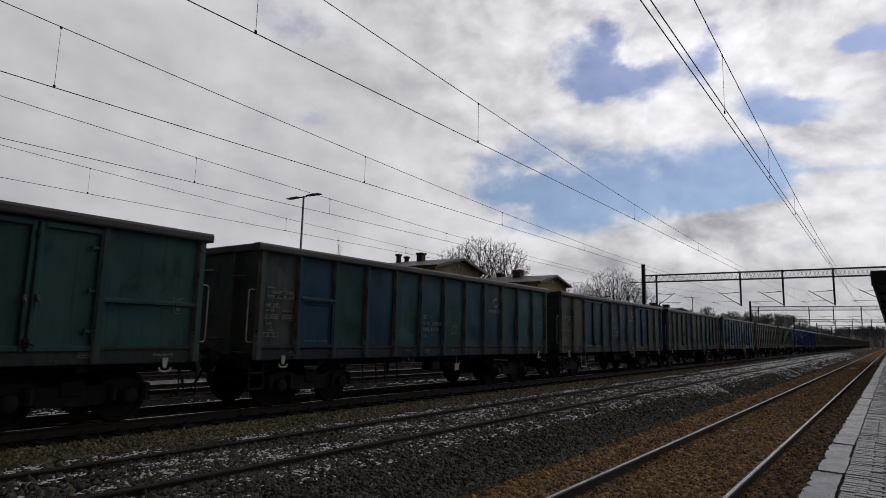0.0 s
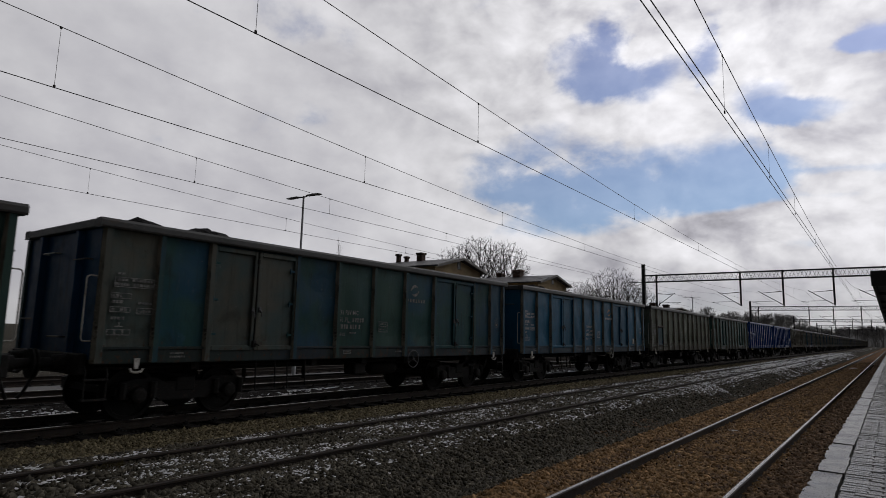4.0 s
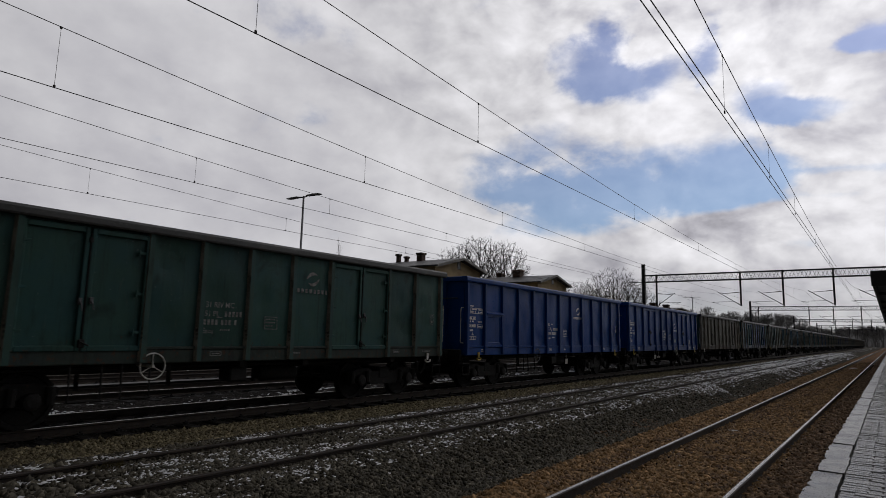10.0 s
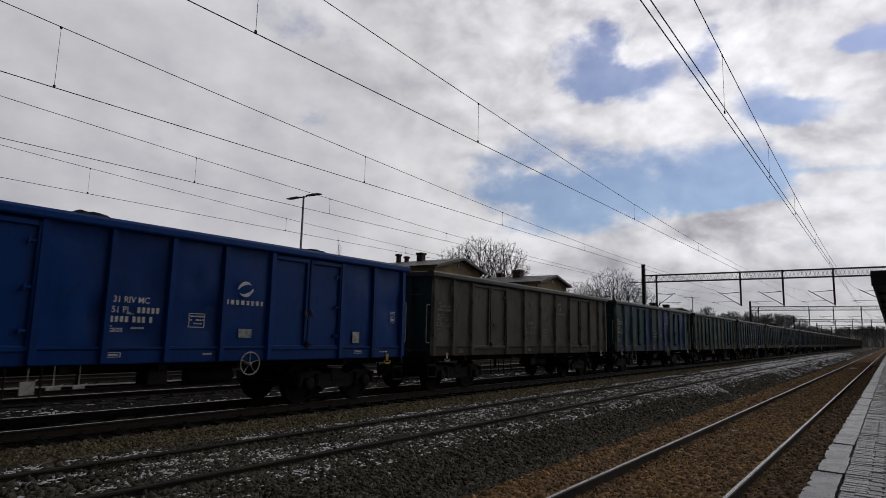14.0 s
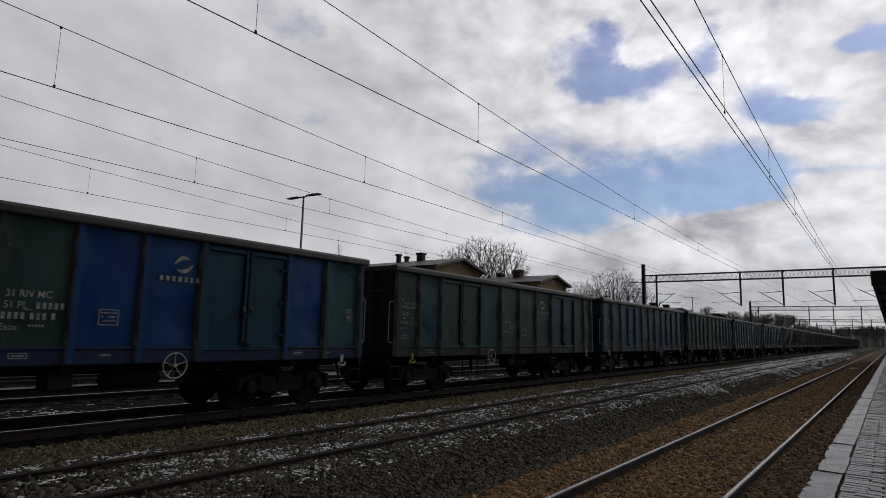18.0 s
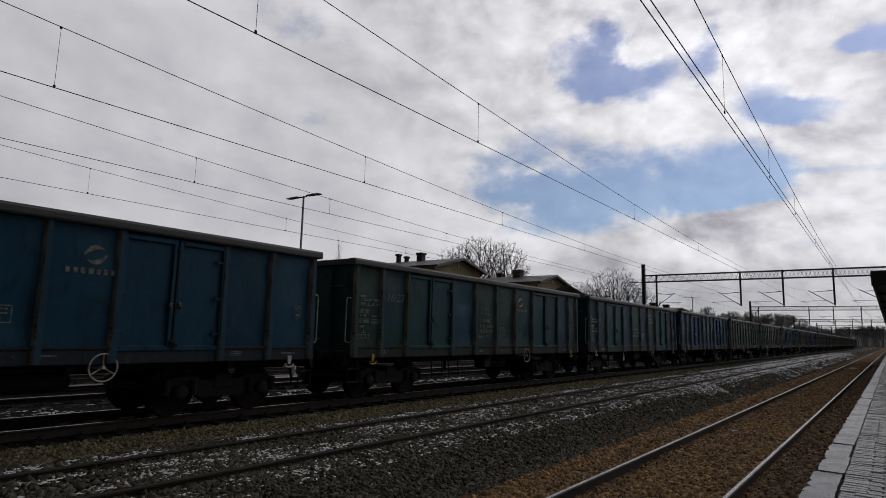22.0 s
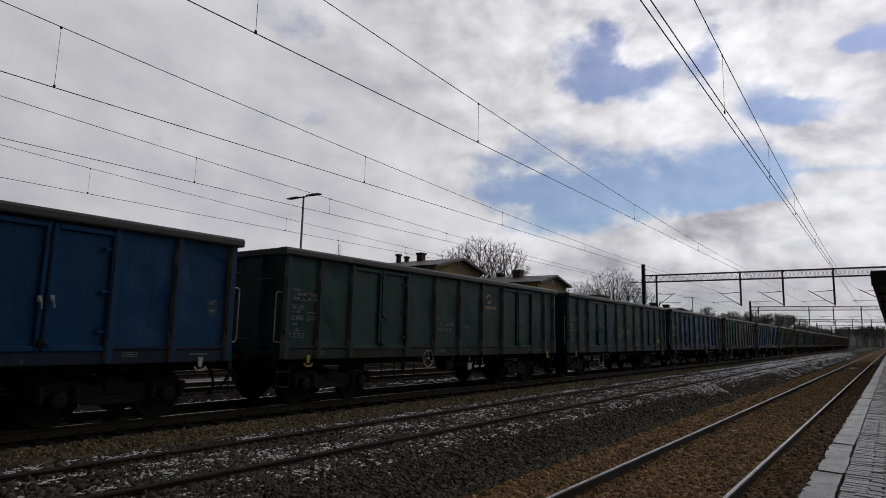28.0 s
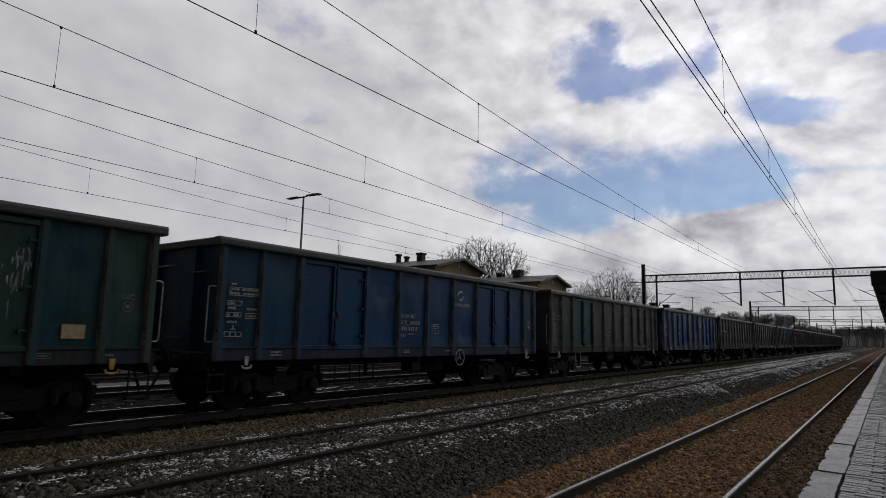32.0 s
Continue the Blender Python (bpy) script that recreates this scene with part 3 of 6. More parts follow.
track(NEAR_X, NEAR_Z, "platform track with shiny rails on brown ballast", M["rail_top"], -14.0, 70.0, 0.022)
track(MID_X, 0.0, "disused-looking track with dull rusty rails and snow between them", M["rail_dull"], -10.0, 70.0, 0.03)
track(TRAIN_X, 0.0, "track under the coal train with worn rails", M["rail_top"], -12.0, 70.0, 0.0, "sleeper_shaded")
track(FAR_X, 0.0, "far track with snow along its rails", M["rail_top"], 4.0, 60.0, 0.02, "sleeper_shaded")
track(LAST_X, 0.0, "last track beside the station building", M["rail_dull"], 6.0, 50.0)

# ---- the coal train ----
BODY, PITCH = 12.80, 14.04
HALF = BODY / 2
SIDE_X, Z_SILL, Z_WALL, Z_TOP = 1.47, 1.03, 1.30, 3.42
DOOR_POSTS = [0.0, 1.0, 2.0, 4.06, 5.30, 6.52, 7.74, 9.0, 11.0, 11.98, 12.80]
EVEN_POSTS = [0.0, 1.15, 2.25, 4.25, 5.28, 6.34, 7.42, 8.52, 10.52, 11.62, 12.80]
EVEN_WAGONS = (2, 4, 6, 8, 10, 12, 15)
WIDE_POSTS = [0.0, 2.0, 4.06, 6.49, 9.0, 11.0, 12.80]
PLAIN_POSTS = [i * BODY / 12 for i in range(13)]
rng = random.Random(11)


def panel_mesh(width, seed, z0=Z_WALL, z1=Z_TOP - 0.16):
    """A wall sheet between two posts, slightly dished and dented."""
    s = Shape()
    ny, nz = 9, 13
    r = random.Random(seed)
    dents = [(r.uniform(0, width), r.uniform(z0, z1), r.uniform(0.10, 0.45), r.uniform(-0.055, 0.012)) for _ in range(9)]
    pts = []
    for j in range(nz):
        for i in range(ny):
            y, z = width * i / (ny - 1), z0 + (z1 - z0) * j / (nz - 1)
            u, w = 2 * i / (ny - 1) - 1, 2 * j / (nz - 1) - 1
            d = 0.024 * (1 - u * u) * (1 - w * w)
            for dy, dz, rad, amp in dents:
                d += amp * math.exp(-((y - dy) ** 2 + (z - dz) ** 2) / rad ** 2) * (1 - u ** 4) * (1 - w ** 4)
            pts.append((SIDE_X + min(d, 0.027), y, z))
    back = [(SIDE_X - 0.03, width * i, z) for z in (z0, z1) for i in (0, 1)]
    faces = [(j * ny + i, j * ny + i + 1, (j + 1) * ny + i + 1, (j + 1) * ny + i) for j in range(nz - 1) for i in range(ny - 1)]
    s.poly(pts, faces)
    s.poly(back, [(0, 1, 3, 2)])
    return s.mesh("panel", smooth=True)


def post_mesh(depth=0.10, width=0.12, dusty=True):
    """A pressed side post, tapering to the top; dusty colours its leading side paler, as if lit."""
    s = Shape()
    w, w2 = width / 2, width / 2 * 0.62
    lo, hi = Z_SILL + 0.02, Z_TOP - 0.14
    outl = [(-w, 0), (-w2, depth), (w2, depth), (w, 0)]
    pts = [(SIDE_X - 0.01 + d, y, lo) for y, d in outl] + [(SIDE_X - 0.01 + d * 0.78, y * 0.9, hi) for y, d in outl]
    s.poly(pts, [(1, 2, 6, 5), (2, 3, 7, 6), (3, 0, 4, 7), (0, 3, 2, 1), (4, 5, 6, 7)])
    # the leading side is coloured paler, standing in for sky light on it
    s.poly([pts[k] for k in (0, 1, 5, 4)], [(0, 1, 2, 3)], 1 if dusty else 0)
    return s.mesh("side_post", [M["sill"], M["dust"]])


def door_mesh(width, z0=1.24, z1=Z_TOP - 0.2):
    """One leaf of a side door: raised frame round a recessed sheet."""
    s = Shape()
    x, e = SIDE_X + 0.035, 0.09
    s.box(x - 0.05, x - 0.028, 0.02, width - 0.02, z0, z1)
    for y0, y1, a, b in ((0.015, e, z0, z1), (width - e, width - 0.015, z0, z1), (e, width - e, z0, z0 + e), (e, width - e, z1 - e, z1)):
        s.box(x - 0.05, x + 0.026, y0, y1, a, b, 0.010)
    m = s.mesh("door")
    return m


def mid_rail_mesh(width):
    """A pressed stiffener across a wide bay."""
    x = SIDE_X
    return Shape().prism([(x, 2.02), (x + 0.07, 2.04), (x + 0.07, 2.08), (x, 2.13)], "y", 0.06, width - 0.06).mesh("mid_rail")


def hinge_mesh(z):
    s = Shape().tube([(SIDE_X + 0.058, 0, z - 0.06), (SIDE_X + 0.058, 0, z + 0.06)], 0.014, 8)
    s.box(SIDE_X + 0.03, SIDE_X + 0.066, -0.015, 0.10, z - 0.022, z + 0.022, 0.005)
    return s.mesh("hinge")


def latch_mesh():
    """The locking bar in the gap of a double door, with a lock at its foot."""
    s = Shape()
    x = SIDE_X + 0.062
    s.tube([(x, 0, 1.30), (x, 0, 3.12)], 0.011, 6)
    s.box(x - 0.03, x + 0.03, -0.05, 0.05, 1.30, 1.43, 0.012)
    s.tube([(x + 0.03, -0.03, 1.40), (x + 0.05, 0.10, 1.33)], 0.014, 6)
    s.box(x - 0.03, x + 0.02, -0.03, 0.03, 2.98, 3.06, 0.008)
    return s.mesh("door_latch")


def lever_mesh():
    """A short hand lever on a lug beside the gap of a double door."""
    s = Shape()
    x = SIDE_X + 0.07
    s.box(x - 0.02, x + 0.02, -0.03, 0.03, 1.99, 2.10, 0.008)
    s.tube([(x + 0.01, 0, 2.05), (x + 0.045, 0.012, 2.00), (x + 0.045, 0.03, 1.90)], [0.016, 0.014, 0.010], 6)
    return s.mesh("door_lever")


HATCH_X, HATCH_Y0, HATCH_Y1, HATCH_Z0, HATCH_Z1 = SIDE_X + 0.03, 0.10, 0.98, 1.34, 2.30


def hatch_mesh():
    """The plate of a small loading hatch, with a shallow pressed field."""
    s = Shape()
    x, y0, y1, z0, z1 = HATCH_X, HATCH_Y0, HATCH_Y1, HATCH_Z0, HATCH_Z1
    a = [(x + 0.018, y0, z0), (x + 0.018, y1, z0), (x + 0.018, y1, z1), (x + 0.018, y0, z1)]
    c = [(x + 0.018, y0 + 0.08, z0 + 0.08), (x + 0.018, y1 - 0.08, z0 + 0.08), (x + 0.018, y1 - 0.08, z1 - 0.08), (x + 0.018, y0 + 0.08, z1 - 0.08)]
    d = [(x + 0.004, y0 + 0.10, z0 + 0.10), (x + 0.004, y1 - 0.10, z0 + 0.10), (x + 0.004, y1 - 0.10, z1 - 0.10), (x + 0.004, y0 + 0.10, z1 - 0.10)]
    f = []
    for k in range(4):
        j = (k + 1) % 4
        f += [(k, j, 4 + j, 4 + k), (4 + k, 4 + j, 8 + j, 8 + k)]
    s.poly(a + c + d, f + [(8, 9, 10, 11)])
    return s.mesh("hatch")


def hatch_frame_mesh():
    s = Shape()
    x, y0, y1, z0, z1 = HATCH_X, HATCH_Y0 - 0.05, HATCH_Y1 + 0.05, HATCH_Z0 - 0.06, HATCH_Z1 + 0.04
    ring = lambda e, h: [(x + h, y0 + e, z0 + e), (x + h, y1 - e, z0 + e), (x + h, y1 - e, z1 - e), (x + h, y0 + e, z1 - e)]
    v = ring(0, 0) + ring(0.008, 0.05) + ring(0.07, 0.05) + ring(0.075, 0.0)
    f = []
    for q in range(3):
        for k in range(4):
            j = (k + 1) % 4
            f.append((4 * q + k, 4 * q + j, 4 * q + 4 + j, 4 * q + 4 + k))
    return s.poly(v, f).mesh("hatch_frame")


def hatch_lip_mesh():
    x = HATCH_X
    return Shape().prism([(x, HATCH_Z1 + 0.0), (x + 0.09, HATCH_Z1 + 0.01), (x + 0.09, HATCH_Z1 + 0.04), (x, HATCH_Z1 + 0.10)], "y", HATCH_Y0 - 0.07, HATCH_Y1 + 0.07).mesh("rain_lip")


def seam_mesh():
    """The lap joint where the upper and the lower sheet of the side meet."""
    return Shape().box(SIDE_X - 0.01, SIDE_X + 0.026, -HALF + 0.1, HALF - 0.1, 1.93, 1.975, 0.008).mesh("lap_seam")


def slot_mesh(width):
    return Shape().prism([(SIDE_X - 0.005, 1.385), (SIDE_X + 0.03, 1.39), (SIDE_X + 0.03, 1.40), (SIDE_X - 0.005, 1.43)], "y", 0.14, width - 0.12).mesh("drip_ledge")


def rim_shape():
    """The pressed beam round the top of the body."""
    s = Shape()
    a = [(1.38, Z_TOP - 0.16), (1.585, Z_TOP - 0.16), (1.60, Z_TOP - 0.13), (1.60, Z_TOP - 0.045), (1.575, Z_TOP), (1.40, Z_TOP), (1.38, Z_TOP - 0.02)]
    s.prism(a, "y", -HALF - 0.10, HALF + 0.10)
    s.prism([(-x, z) for x, z in a], "y", -HALF - 0.10, HALF + 0.10)
    for e in (-1, 1):
        s.box(-1.385, 1.385, e * HALF - 0.1, e * HALF + 0.1, Z_TOP - 0.157, Z_TOP - 0.004, 0.02)
    return s.mesh("top_beam")


def body_core():
    """Floor, far wall and the inside of the near wall."""
    s = Shape()
    s.box(-1.44, 1.44, -HALF + 0.03, HALF - 0.03, 1.14, 1.24)
    s.box(-1.46, -1.40, -HALF + 0.03, HALF - 0.03, 1.241, Z_TOP - 0.16)
    s.box(1.415, 1.436, -HALF + 0.03, HALF - 0.03, 1.241, Z_TOP - 0.16)
    for y in DOOR_POSTS:
        s.box(-1.57, -1.461, y - HALF - 0.05, y - HALF + 0.05, 1.06, Z_TOP - 0.17)
    return s.mesh("body_shell")


def sill_mesh():
    s = Shape()
    a = [(1.36, Z_SILL), (1.495, Z_SILL), (1.50, Z_SILL + 0.02), (1.50, Z_WALL - 0.05), (1.47, Z_WALL - 0.02), (1.36, Z_WALL - 0.02)]
    s.prism(a, "y", -HALF, HALF)
    s.box(1.495, 1.525, -HALF, HALF, Z_WALL - 0.03, Z_WALL + 0.015, 0.006)
    return s.mesh("side_sill")


def end_wall(e):
    s = Shape()
    y = e * (HALF - 0.02)
    s.box(-1.44, 1.44, y - 0.03, y + 0.03, 1.10, Z_TOP - 0.16)
    return s.mesh("end_wall")


def end_post(e):
    s = Shape()
    y = e * (HALF + 0.01)
    s.prism([(-0.07, y), (-0.045, y + e * 0.10), (0.045, y + e * 0.10), (0.07, y)], "z", 1.06, Z_TOP - 0.17)
    return s.mesh("end_post")


def end_rung(e, wide=0.5):
    s = Shape()
    y = e * (HALF + 0.01)
    s.tube([(-wide / 2, y, 0), (-wide / 2, y + e * 0.09, 0.0), (wide / 2, y + e * 0.09, 0.0), (wide / 2, y, 0)], 0.016, 6)
    return s.mesh("rung")


def headstock(e):
    s = Shape()
    y = e * (HALF + 0.03)
    s.box(-1.40, 1.40, min(y, y + e * 0.12), max(y, y + e * 0.12), 0.86, 1.20, 0.02)
    return s.mesh("headstock")


def buffer_mesh(e):
    s = Shape()
    y = e * (HALF + 0.15)
    d = e * 0.46
    s.lathe([(y, 0.001), (y, 0.14), (y + d * 0.45, 0.13), (y + d * 0.45, 0.085), (y + d * 0.93, 0.085), (y + d * 0.93, 0.235), (y + d * 0.98, 0.235), (y + d, 0.20), (y + d * 1.01, 0.001)], "y", 16)
    return s.mesh("buffer", smooth=True)


def hose_mesh(e):
    s = Shape()
    y = e * (HALF + 0.15)
    s.tube([(0.32, y, 0.95), (0.32, y + e * 0.15, 0.93), (0.31, y + e * 0.26, 0.72), (0.28, y + e * 0.34, 0.52), (0.22, y + e * 0.385, 0.45)], 0.03, 7)
    return s.mesh("brake_hose", smooth=True)


def coupling_mesh(e):
    s = Shape()
    y = e * (HALF + 0.15)
    s.box(-0.05, 0.05, min(y, y + e * 0.22), max(y, y + e * 0.22), 0.96, 1.08, 0.02)
    s.tube([(-0.06, y + e * 0.2, 1.0), (-0.07, y + e * 0.38, 0.86)], 0.025, 6)
    s.tube([(0.06, y + e * 0.2, 1.0), (0.07, y + e * 0.38, 0.86)], 0.025, 6)
    s.tube([(-0.1, y + e * 0.38, 0.86), (0.1, y + e * 0.38, 0.86)], 0.03, 6)
    return s.mesh("coupling")


def handrail_mesh(e):
    """The tall grab rail beside the shunter's step at a corner of the body."""
    y = e * HALF
    s = Shape()
    p = [(1.42, y, 2.46), (1.43, y + e * 0.12, 2.46), (1.43, y + e * 0.16, 2.44), (1.43, y + e * 0.17, 2.40), (1.43, y + e * 0.17, 1.46), (1.43, y + e * 0.15, 1.41), (1.43, y + e * 0.12, 1.40), (1.42, y, 1.40)]
    return s.tube(p, 0.013, 7).mesh("handrail", smooth=True)


def step_mesh(e):
    y = e * (HALF - 0.12)
    s = Shape()
    for d in (-0.17, 0.17):
        s.tube([(1.38, y + d, 1.04), (1.44, y + d, 0.9), (1.44, y + d, 0.46)], 0.016, 6)
    for z in (0.46, 0.78):
        s.box(1.34, 1.47, y - 0.19, y + 0.19, z - 0.015, z + 0.015, 0.004)
    return s.mesh("step")


def hook_mesh():
    """Rope hook: a short plate with an anchor-shaped foot."""
    s = Shape()
    x = 1.50
    s.prism([(-0.05, 1.12), (0.05, 1.12), (0.042, 1.02), (0.025, 0.94), (-0.025, 0.94), (-0.042, 1.02)], "x", x, x + 0.03)
    s.tube([(x + 0.03, -0.11, 0.95), (x + 0.03, -0.09, 0.90), (x + 0.03, -0.04, 0.885), (x + 0.03, 0.04, 0.885), (x + 0.03, 0.09, 0.90), (x + 0.03, 0.11, 0.95)], 0.022, 6)
    return s.mesh("rope_hook")


def brake_wheel_mesh(spokes):
    s = Shape()
    x, r = 1.53, 0.222
    s.tube([(x, r * math.cos(a * math.pi / 12), r * math.sin(a * math.pi / 12)) for a in range(24)], 0.0125, 6, closed=True)
    for a in range(spokes):
        w = radians(90 + 360 * a / spokes)
        s.tube([(x, 0, 0), (x - 0.02, r * 0.5 * math.cos(w), r * 0.5 * math.sin(w)), (x, r * math.cos(w), r * math.sin(w))], 0.008, 5)
    s.tube([(x + 0.02, 0, 0), (1.0, 0, 0)], 0.03, 8)
    return s.mesh("brake_wheel")


def ladder_mesh():
    s = Shape()
    for d in (-0.24, 0.24):
        s.tube([(1.46, d, 1.05), (1.49, d, 0.46)], 0.017, 6)
    s.tube([(1.49, -0.24, 0.46), (1.49, 0.24, 0.46)], 0.022, 6)
    return s.mesh("foot_stirrup")


def underframe_mesh():
    s = Shape()
    for x in (-0.55, 0.55):
        s.box(x - 0.08, x + 0.08, -HALF + 0.05, HALF - 0.05, 0.82, 1.137)
    for y in (-4.5, -1.6, 0.0, 1.6, 4.5):
        s.box(-1.36, 1.36, y - 0.08, y + 0.08, 0.90, 1.136)
    return s.mesh("underframe")


def tank_mesh():
    s = Shape()
    s.lathe([(-0.5, 0.001), (-0.5, 0.12), (-0.42, 0.17), (0.42, 0.17), (0.5, 0.12), (0.5, 0.001)], "y", 12, (0.75, 0, 0.72))
    for y in (-0.3, 0.3):
        s.box(0.70, 0.80, y - 0.03, y + 0.03, 0.70, 0.96)
    return s.mesh("air_reservoir", smooth=True)


def rigging_mesh():
    """Brake rods, hangers and pipes below the floor."""
    s = Shape()
    s.tube([(0.2, -3.6, 0.56), (0.2, 3.6, 0.56)], 0.025, 5)
    s.tube([(1.05, -HALF, 0.93), (1.05, HALF, 0.93)], 0.025, 5)
    for y in (-2.6, -0.9, 1.1, 2.8):
        s.box(0.15, 0.25, y - 0.02, y + 0.02, 0.5, 0.9)
    s.box(0.9, 1.3, -0.25, 0.15, 0.62, 0.9, 0.03)
    return s.mesh("brake_rigging")


def bogie_frame_mesh():
    """Side frames with their springs and axle boxes, and the bolster."""
    s = Shape()
    for e in (-1, 1):
        x = e * 1.02
        outl = [(-1.28, 0.46), (-1.28, 0.66), (-0.95, 0.74), (-0.55, 0.74), (-0.42, 0.66), (0.42, 0.66), (0.55, 0.74), (0.95, 0.74), (1.28, 0.66), (1.28, 0.46), (0.62, 0.50), (0.48, 0.34), (-0.48, 0.34), (-0.62, 0.50)]
        s.prism(outl, "x", x - 0.06, x + 0.06)
        for y in (-0.9, 0.9):
            s.lathe([(x, 0.001), (x + e * 0.10, 0.15), (x + e * 0.17, 0.13), (x + e * 0.19, 0.08), (x + e * 0.195, 0.001)], "x", 12, (0, y, 0.46))
            for d in (-0.27, 0.27):
                s.tube([(x + e * 0.07, y + d, 0.40), (x + e * 0.07, y + d, 0.68)], 0.075, 8)
    s.box(-1.1, 1.1, -0.2, 0.2, 0.48, 0.76, 0.03)
    for y in (-1.25, 1.25):
        s.box(-1.0, 1.0, y - 0.05, y + 0.05, 0.48, 0.60)
    for y in (-0.35, 0.35):
        s.box(-0.85, 0.85, y - 0.04, y + 0.04, 0.40, 0.48)
    return s.mesh("bogie")


def wheelset_mesh():
    s = Shape()
    for e in (-1, 1):
        x = e * 0.753
        o = e
        s.lathe([(x - o * 0.066, 0.10), (x - o * 0.066, 0.485), (x - o * 0.04, 0.487), (x - o * 0.034, 0.462), (x + o * 0.066, 0.457), (x + o * 0.066, 0.395), (x + o * 0.02, 0.38), (x + o * 0.01, 0.16), (x + o * 0.08, 0.13), (x + o * 0.08, 0.09)], "x", 28)
        for k in range(4):
            w = k * math.pi / 2 + 0.4
            s.box(x + o * 0.012, x + o * 0.03, -0.02, 0.02, 0.2, 0.32, turn=Matrix.Rotation(w, 4, "X"))
    s.lathe([(-1.2, 0.001), (-1.2, 0.065), (-0.75, 0.085), (0.75, 0.085), (1.2, 0.065), (1.2, 0.001)], "x", 12)
    return s.mesh("wheelset", smooth=True)


# ---- painted inscriptions on the wagons ----
def bars(s, y, z, width, height, r, fill=0.82):
    """A line of unreadable writing."""
    end = y + width
    while y < end - 0.02:
        w = min(r.uniform(0.03, 0.06), end - y)
        if r.random() < fill:
            s.box(1.4995, 1.503, y, y + w, z, z + height * r.uniform(0.8, 1.0))
        y += w + 0.014
    return s


def frame_bars(s, y0, y1, z0, z1, t=0.014):
    for a, b, c, d in ((y0, y1, z0, z0 + t), (y0, y1, z1 - t, z1), (y0, y0 + t, z0 + t, z1 - t), (y1 - t, y1, z0 + t, z1 - t)):
        s.box(1.4995, 1.503, a, b, c, d)
    return s


def data_block(seed):
    r = random.Random(seed)
    s = Shape()
    frame_bars(s, 0.18, 0.86, 2.30, 2.47)
    bars(s, 0.22, 2.405, 0.6, 0.045, r)
    bars(s, 0.20, 2.325, 0.64, 0.05, r)
    bars(s, 0.16, 2.51, 0.2, 0.04, r)
    for i, (w, z) in enumerate(((0.34, 2.13), (0.26, 2.03), (0.34, 1.90), (0.30, 1.76))):
        if i % 2 == 0:
            frame_bars(s, 0.14, 0.14 + w, z - 0.02, z + 0.075)
        bars(s, 0.17, z, w - 0.06, 0.055, r)
    bars(s, 0.60, 2.03, 0.26, 0.045, r)
    frame_bars(s, 0.58, 0.88, 1.86, 1.97)
    bars(s, 0.62, 1.89, 0.22, 0.04, r)
    for i in range(3):
        frame_bars(s, 0.12 + i * 0.13, 0.25 + i * 0.13, 1.50, 1.60)
    s.box(1.4995, 1.503, 0.24, 0.38, 1.64, 1.655)
    s.box(1.4995, 1.503, 0.30, 0.32, 1.655, 1.72)
    return s.mesh("data_inscription")


def lettering(s, text, y, z, size, wide=1.0):
    """Adds flat letters to a shape, on the side of a wagon."""
    cu = bpy.data.curves.new("lettering", "FONT")
    cu.body, cu.size, cu.resolution_u, cu.offset = text, size, 3, 0.0015
    ob = bpy.data.objects.new("lettering", cu)
    scene.collection.objects.link(ob)
    me = bpy.data.meshes.new_from_object(ob)
    bpy.data.objects.remove(ob)
    s.poly([(1.503, y + v.co.x * wide, z + v.co.y) for v in me.vertices], [tuple(p.vertices) for p in me.polygons])
    bpy.data.meshes.remove(me)


def number_block(old):
    """Four lines: two can be read, the wagon's number and its owner are plain bars."""
    s = Shape()
    if old:
        lettering(s, "82", 0.18, 2.20, 0.15, 0.92)
        s.box(1.4995, 1.503, 0.46, 0.60, 2.255, 2.27)
    else:
        lettering(s, "31 RIV MC", 0.18, 2.20, 0.15, 0.92)
    lettering(s, "51 PL", 0.17, 2.03, 0.15, 0.92)
    s.box(1.4995, 1.503, 0.42, 0.55, 2.005, 2.017)
    lettering(s, "Eaos", 0.14, 1.71, 0.14, 0.92)
    for z, y, count in ((2.03, 0.60, 5), (1.87, 0.16, 4), (1.87, 0.53, 3), (1.87, 0.82, 1)):
        for k in range(count):
            s.box(1.4995, 1.503, y + k * 0.082, y + k * 0.082 + 0.048, z, z + 0.10)
    for k in range(5):
        s.box(1.4995, 1.503, 0.52 + k * 0.045, 0.545 + k * 0.045, 1.76, 1.795)
    return s.mesh("number_inscription")


def table_block(seed):
    r = random.Random(seed)
    s = Shape()
    frame_bars(s, 0.30, 0.62, 1.66, 1.92)
    for z in (1.72, 1.785, 1.85):
        bars(s, 0.33, z, 0.26, 0.03, r)
    return s.mesh("load_table")


def swoosh():
    """Two facing hooked crescents round an open middle."""
    s = Shape()
    for turn in (1, -1):
        outer, inner = [], []
        for k in range(15):
            t = k / 14
            w = radians(196 - 172 * t)
            tip = 0.045 * max(0.0, 1 - 3.2 * t)
            thick = 0.03 + 0.50 * math.sin(math.pi * min(1.0, t * 1.02)) ** 0.8
            outer.append((turn * (0.145 * math.cos(w) - tip), turn * (0.135 * math.sin(w) + 0.022)))
            inner.append((turn * (0.145 * (1 - thick) * math.cos(w) - tip * 0.8 + 0.012), turn * (0.135 * (1 - thick) * math.sin(w) + 0.022)))
        n = len(inner)
        pts = [(1.503, 0.62 + y, 2.79 + z) for y, z in outer + inner]
        s.poly(pts, [(k, k + 1, n + k + 1, n + k) for k in range(n - 1)])
    return s.mesh("operator_emblem")


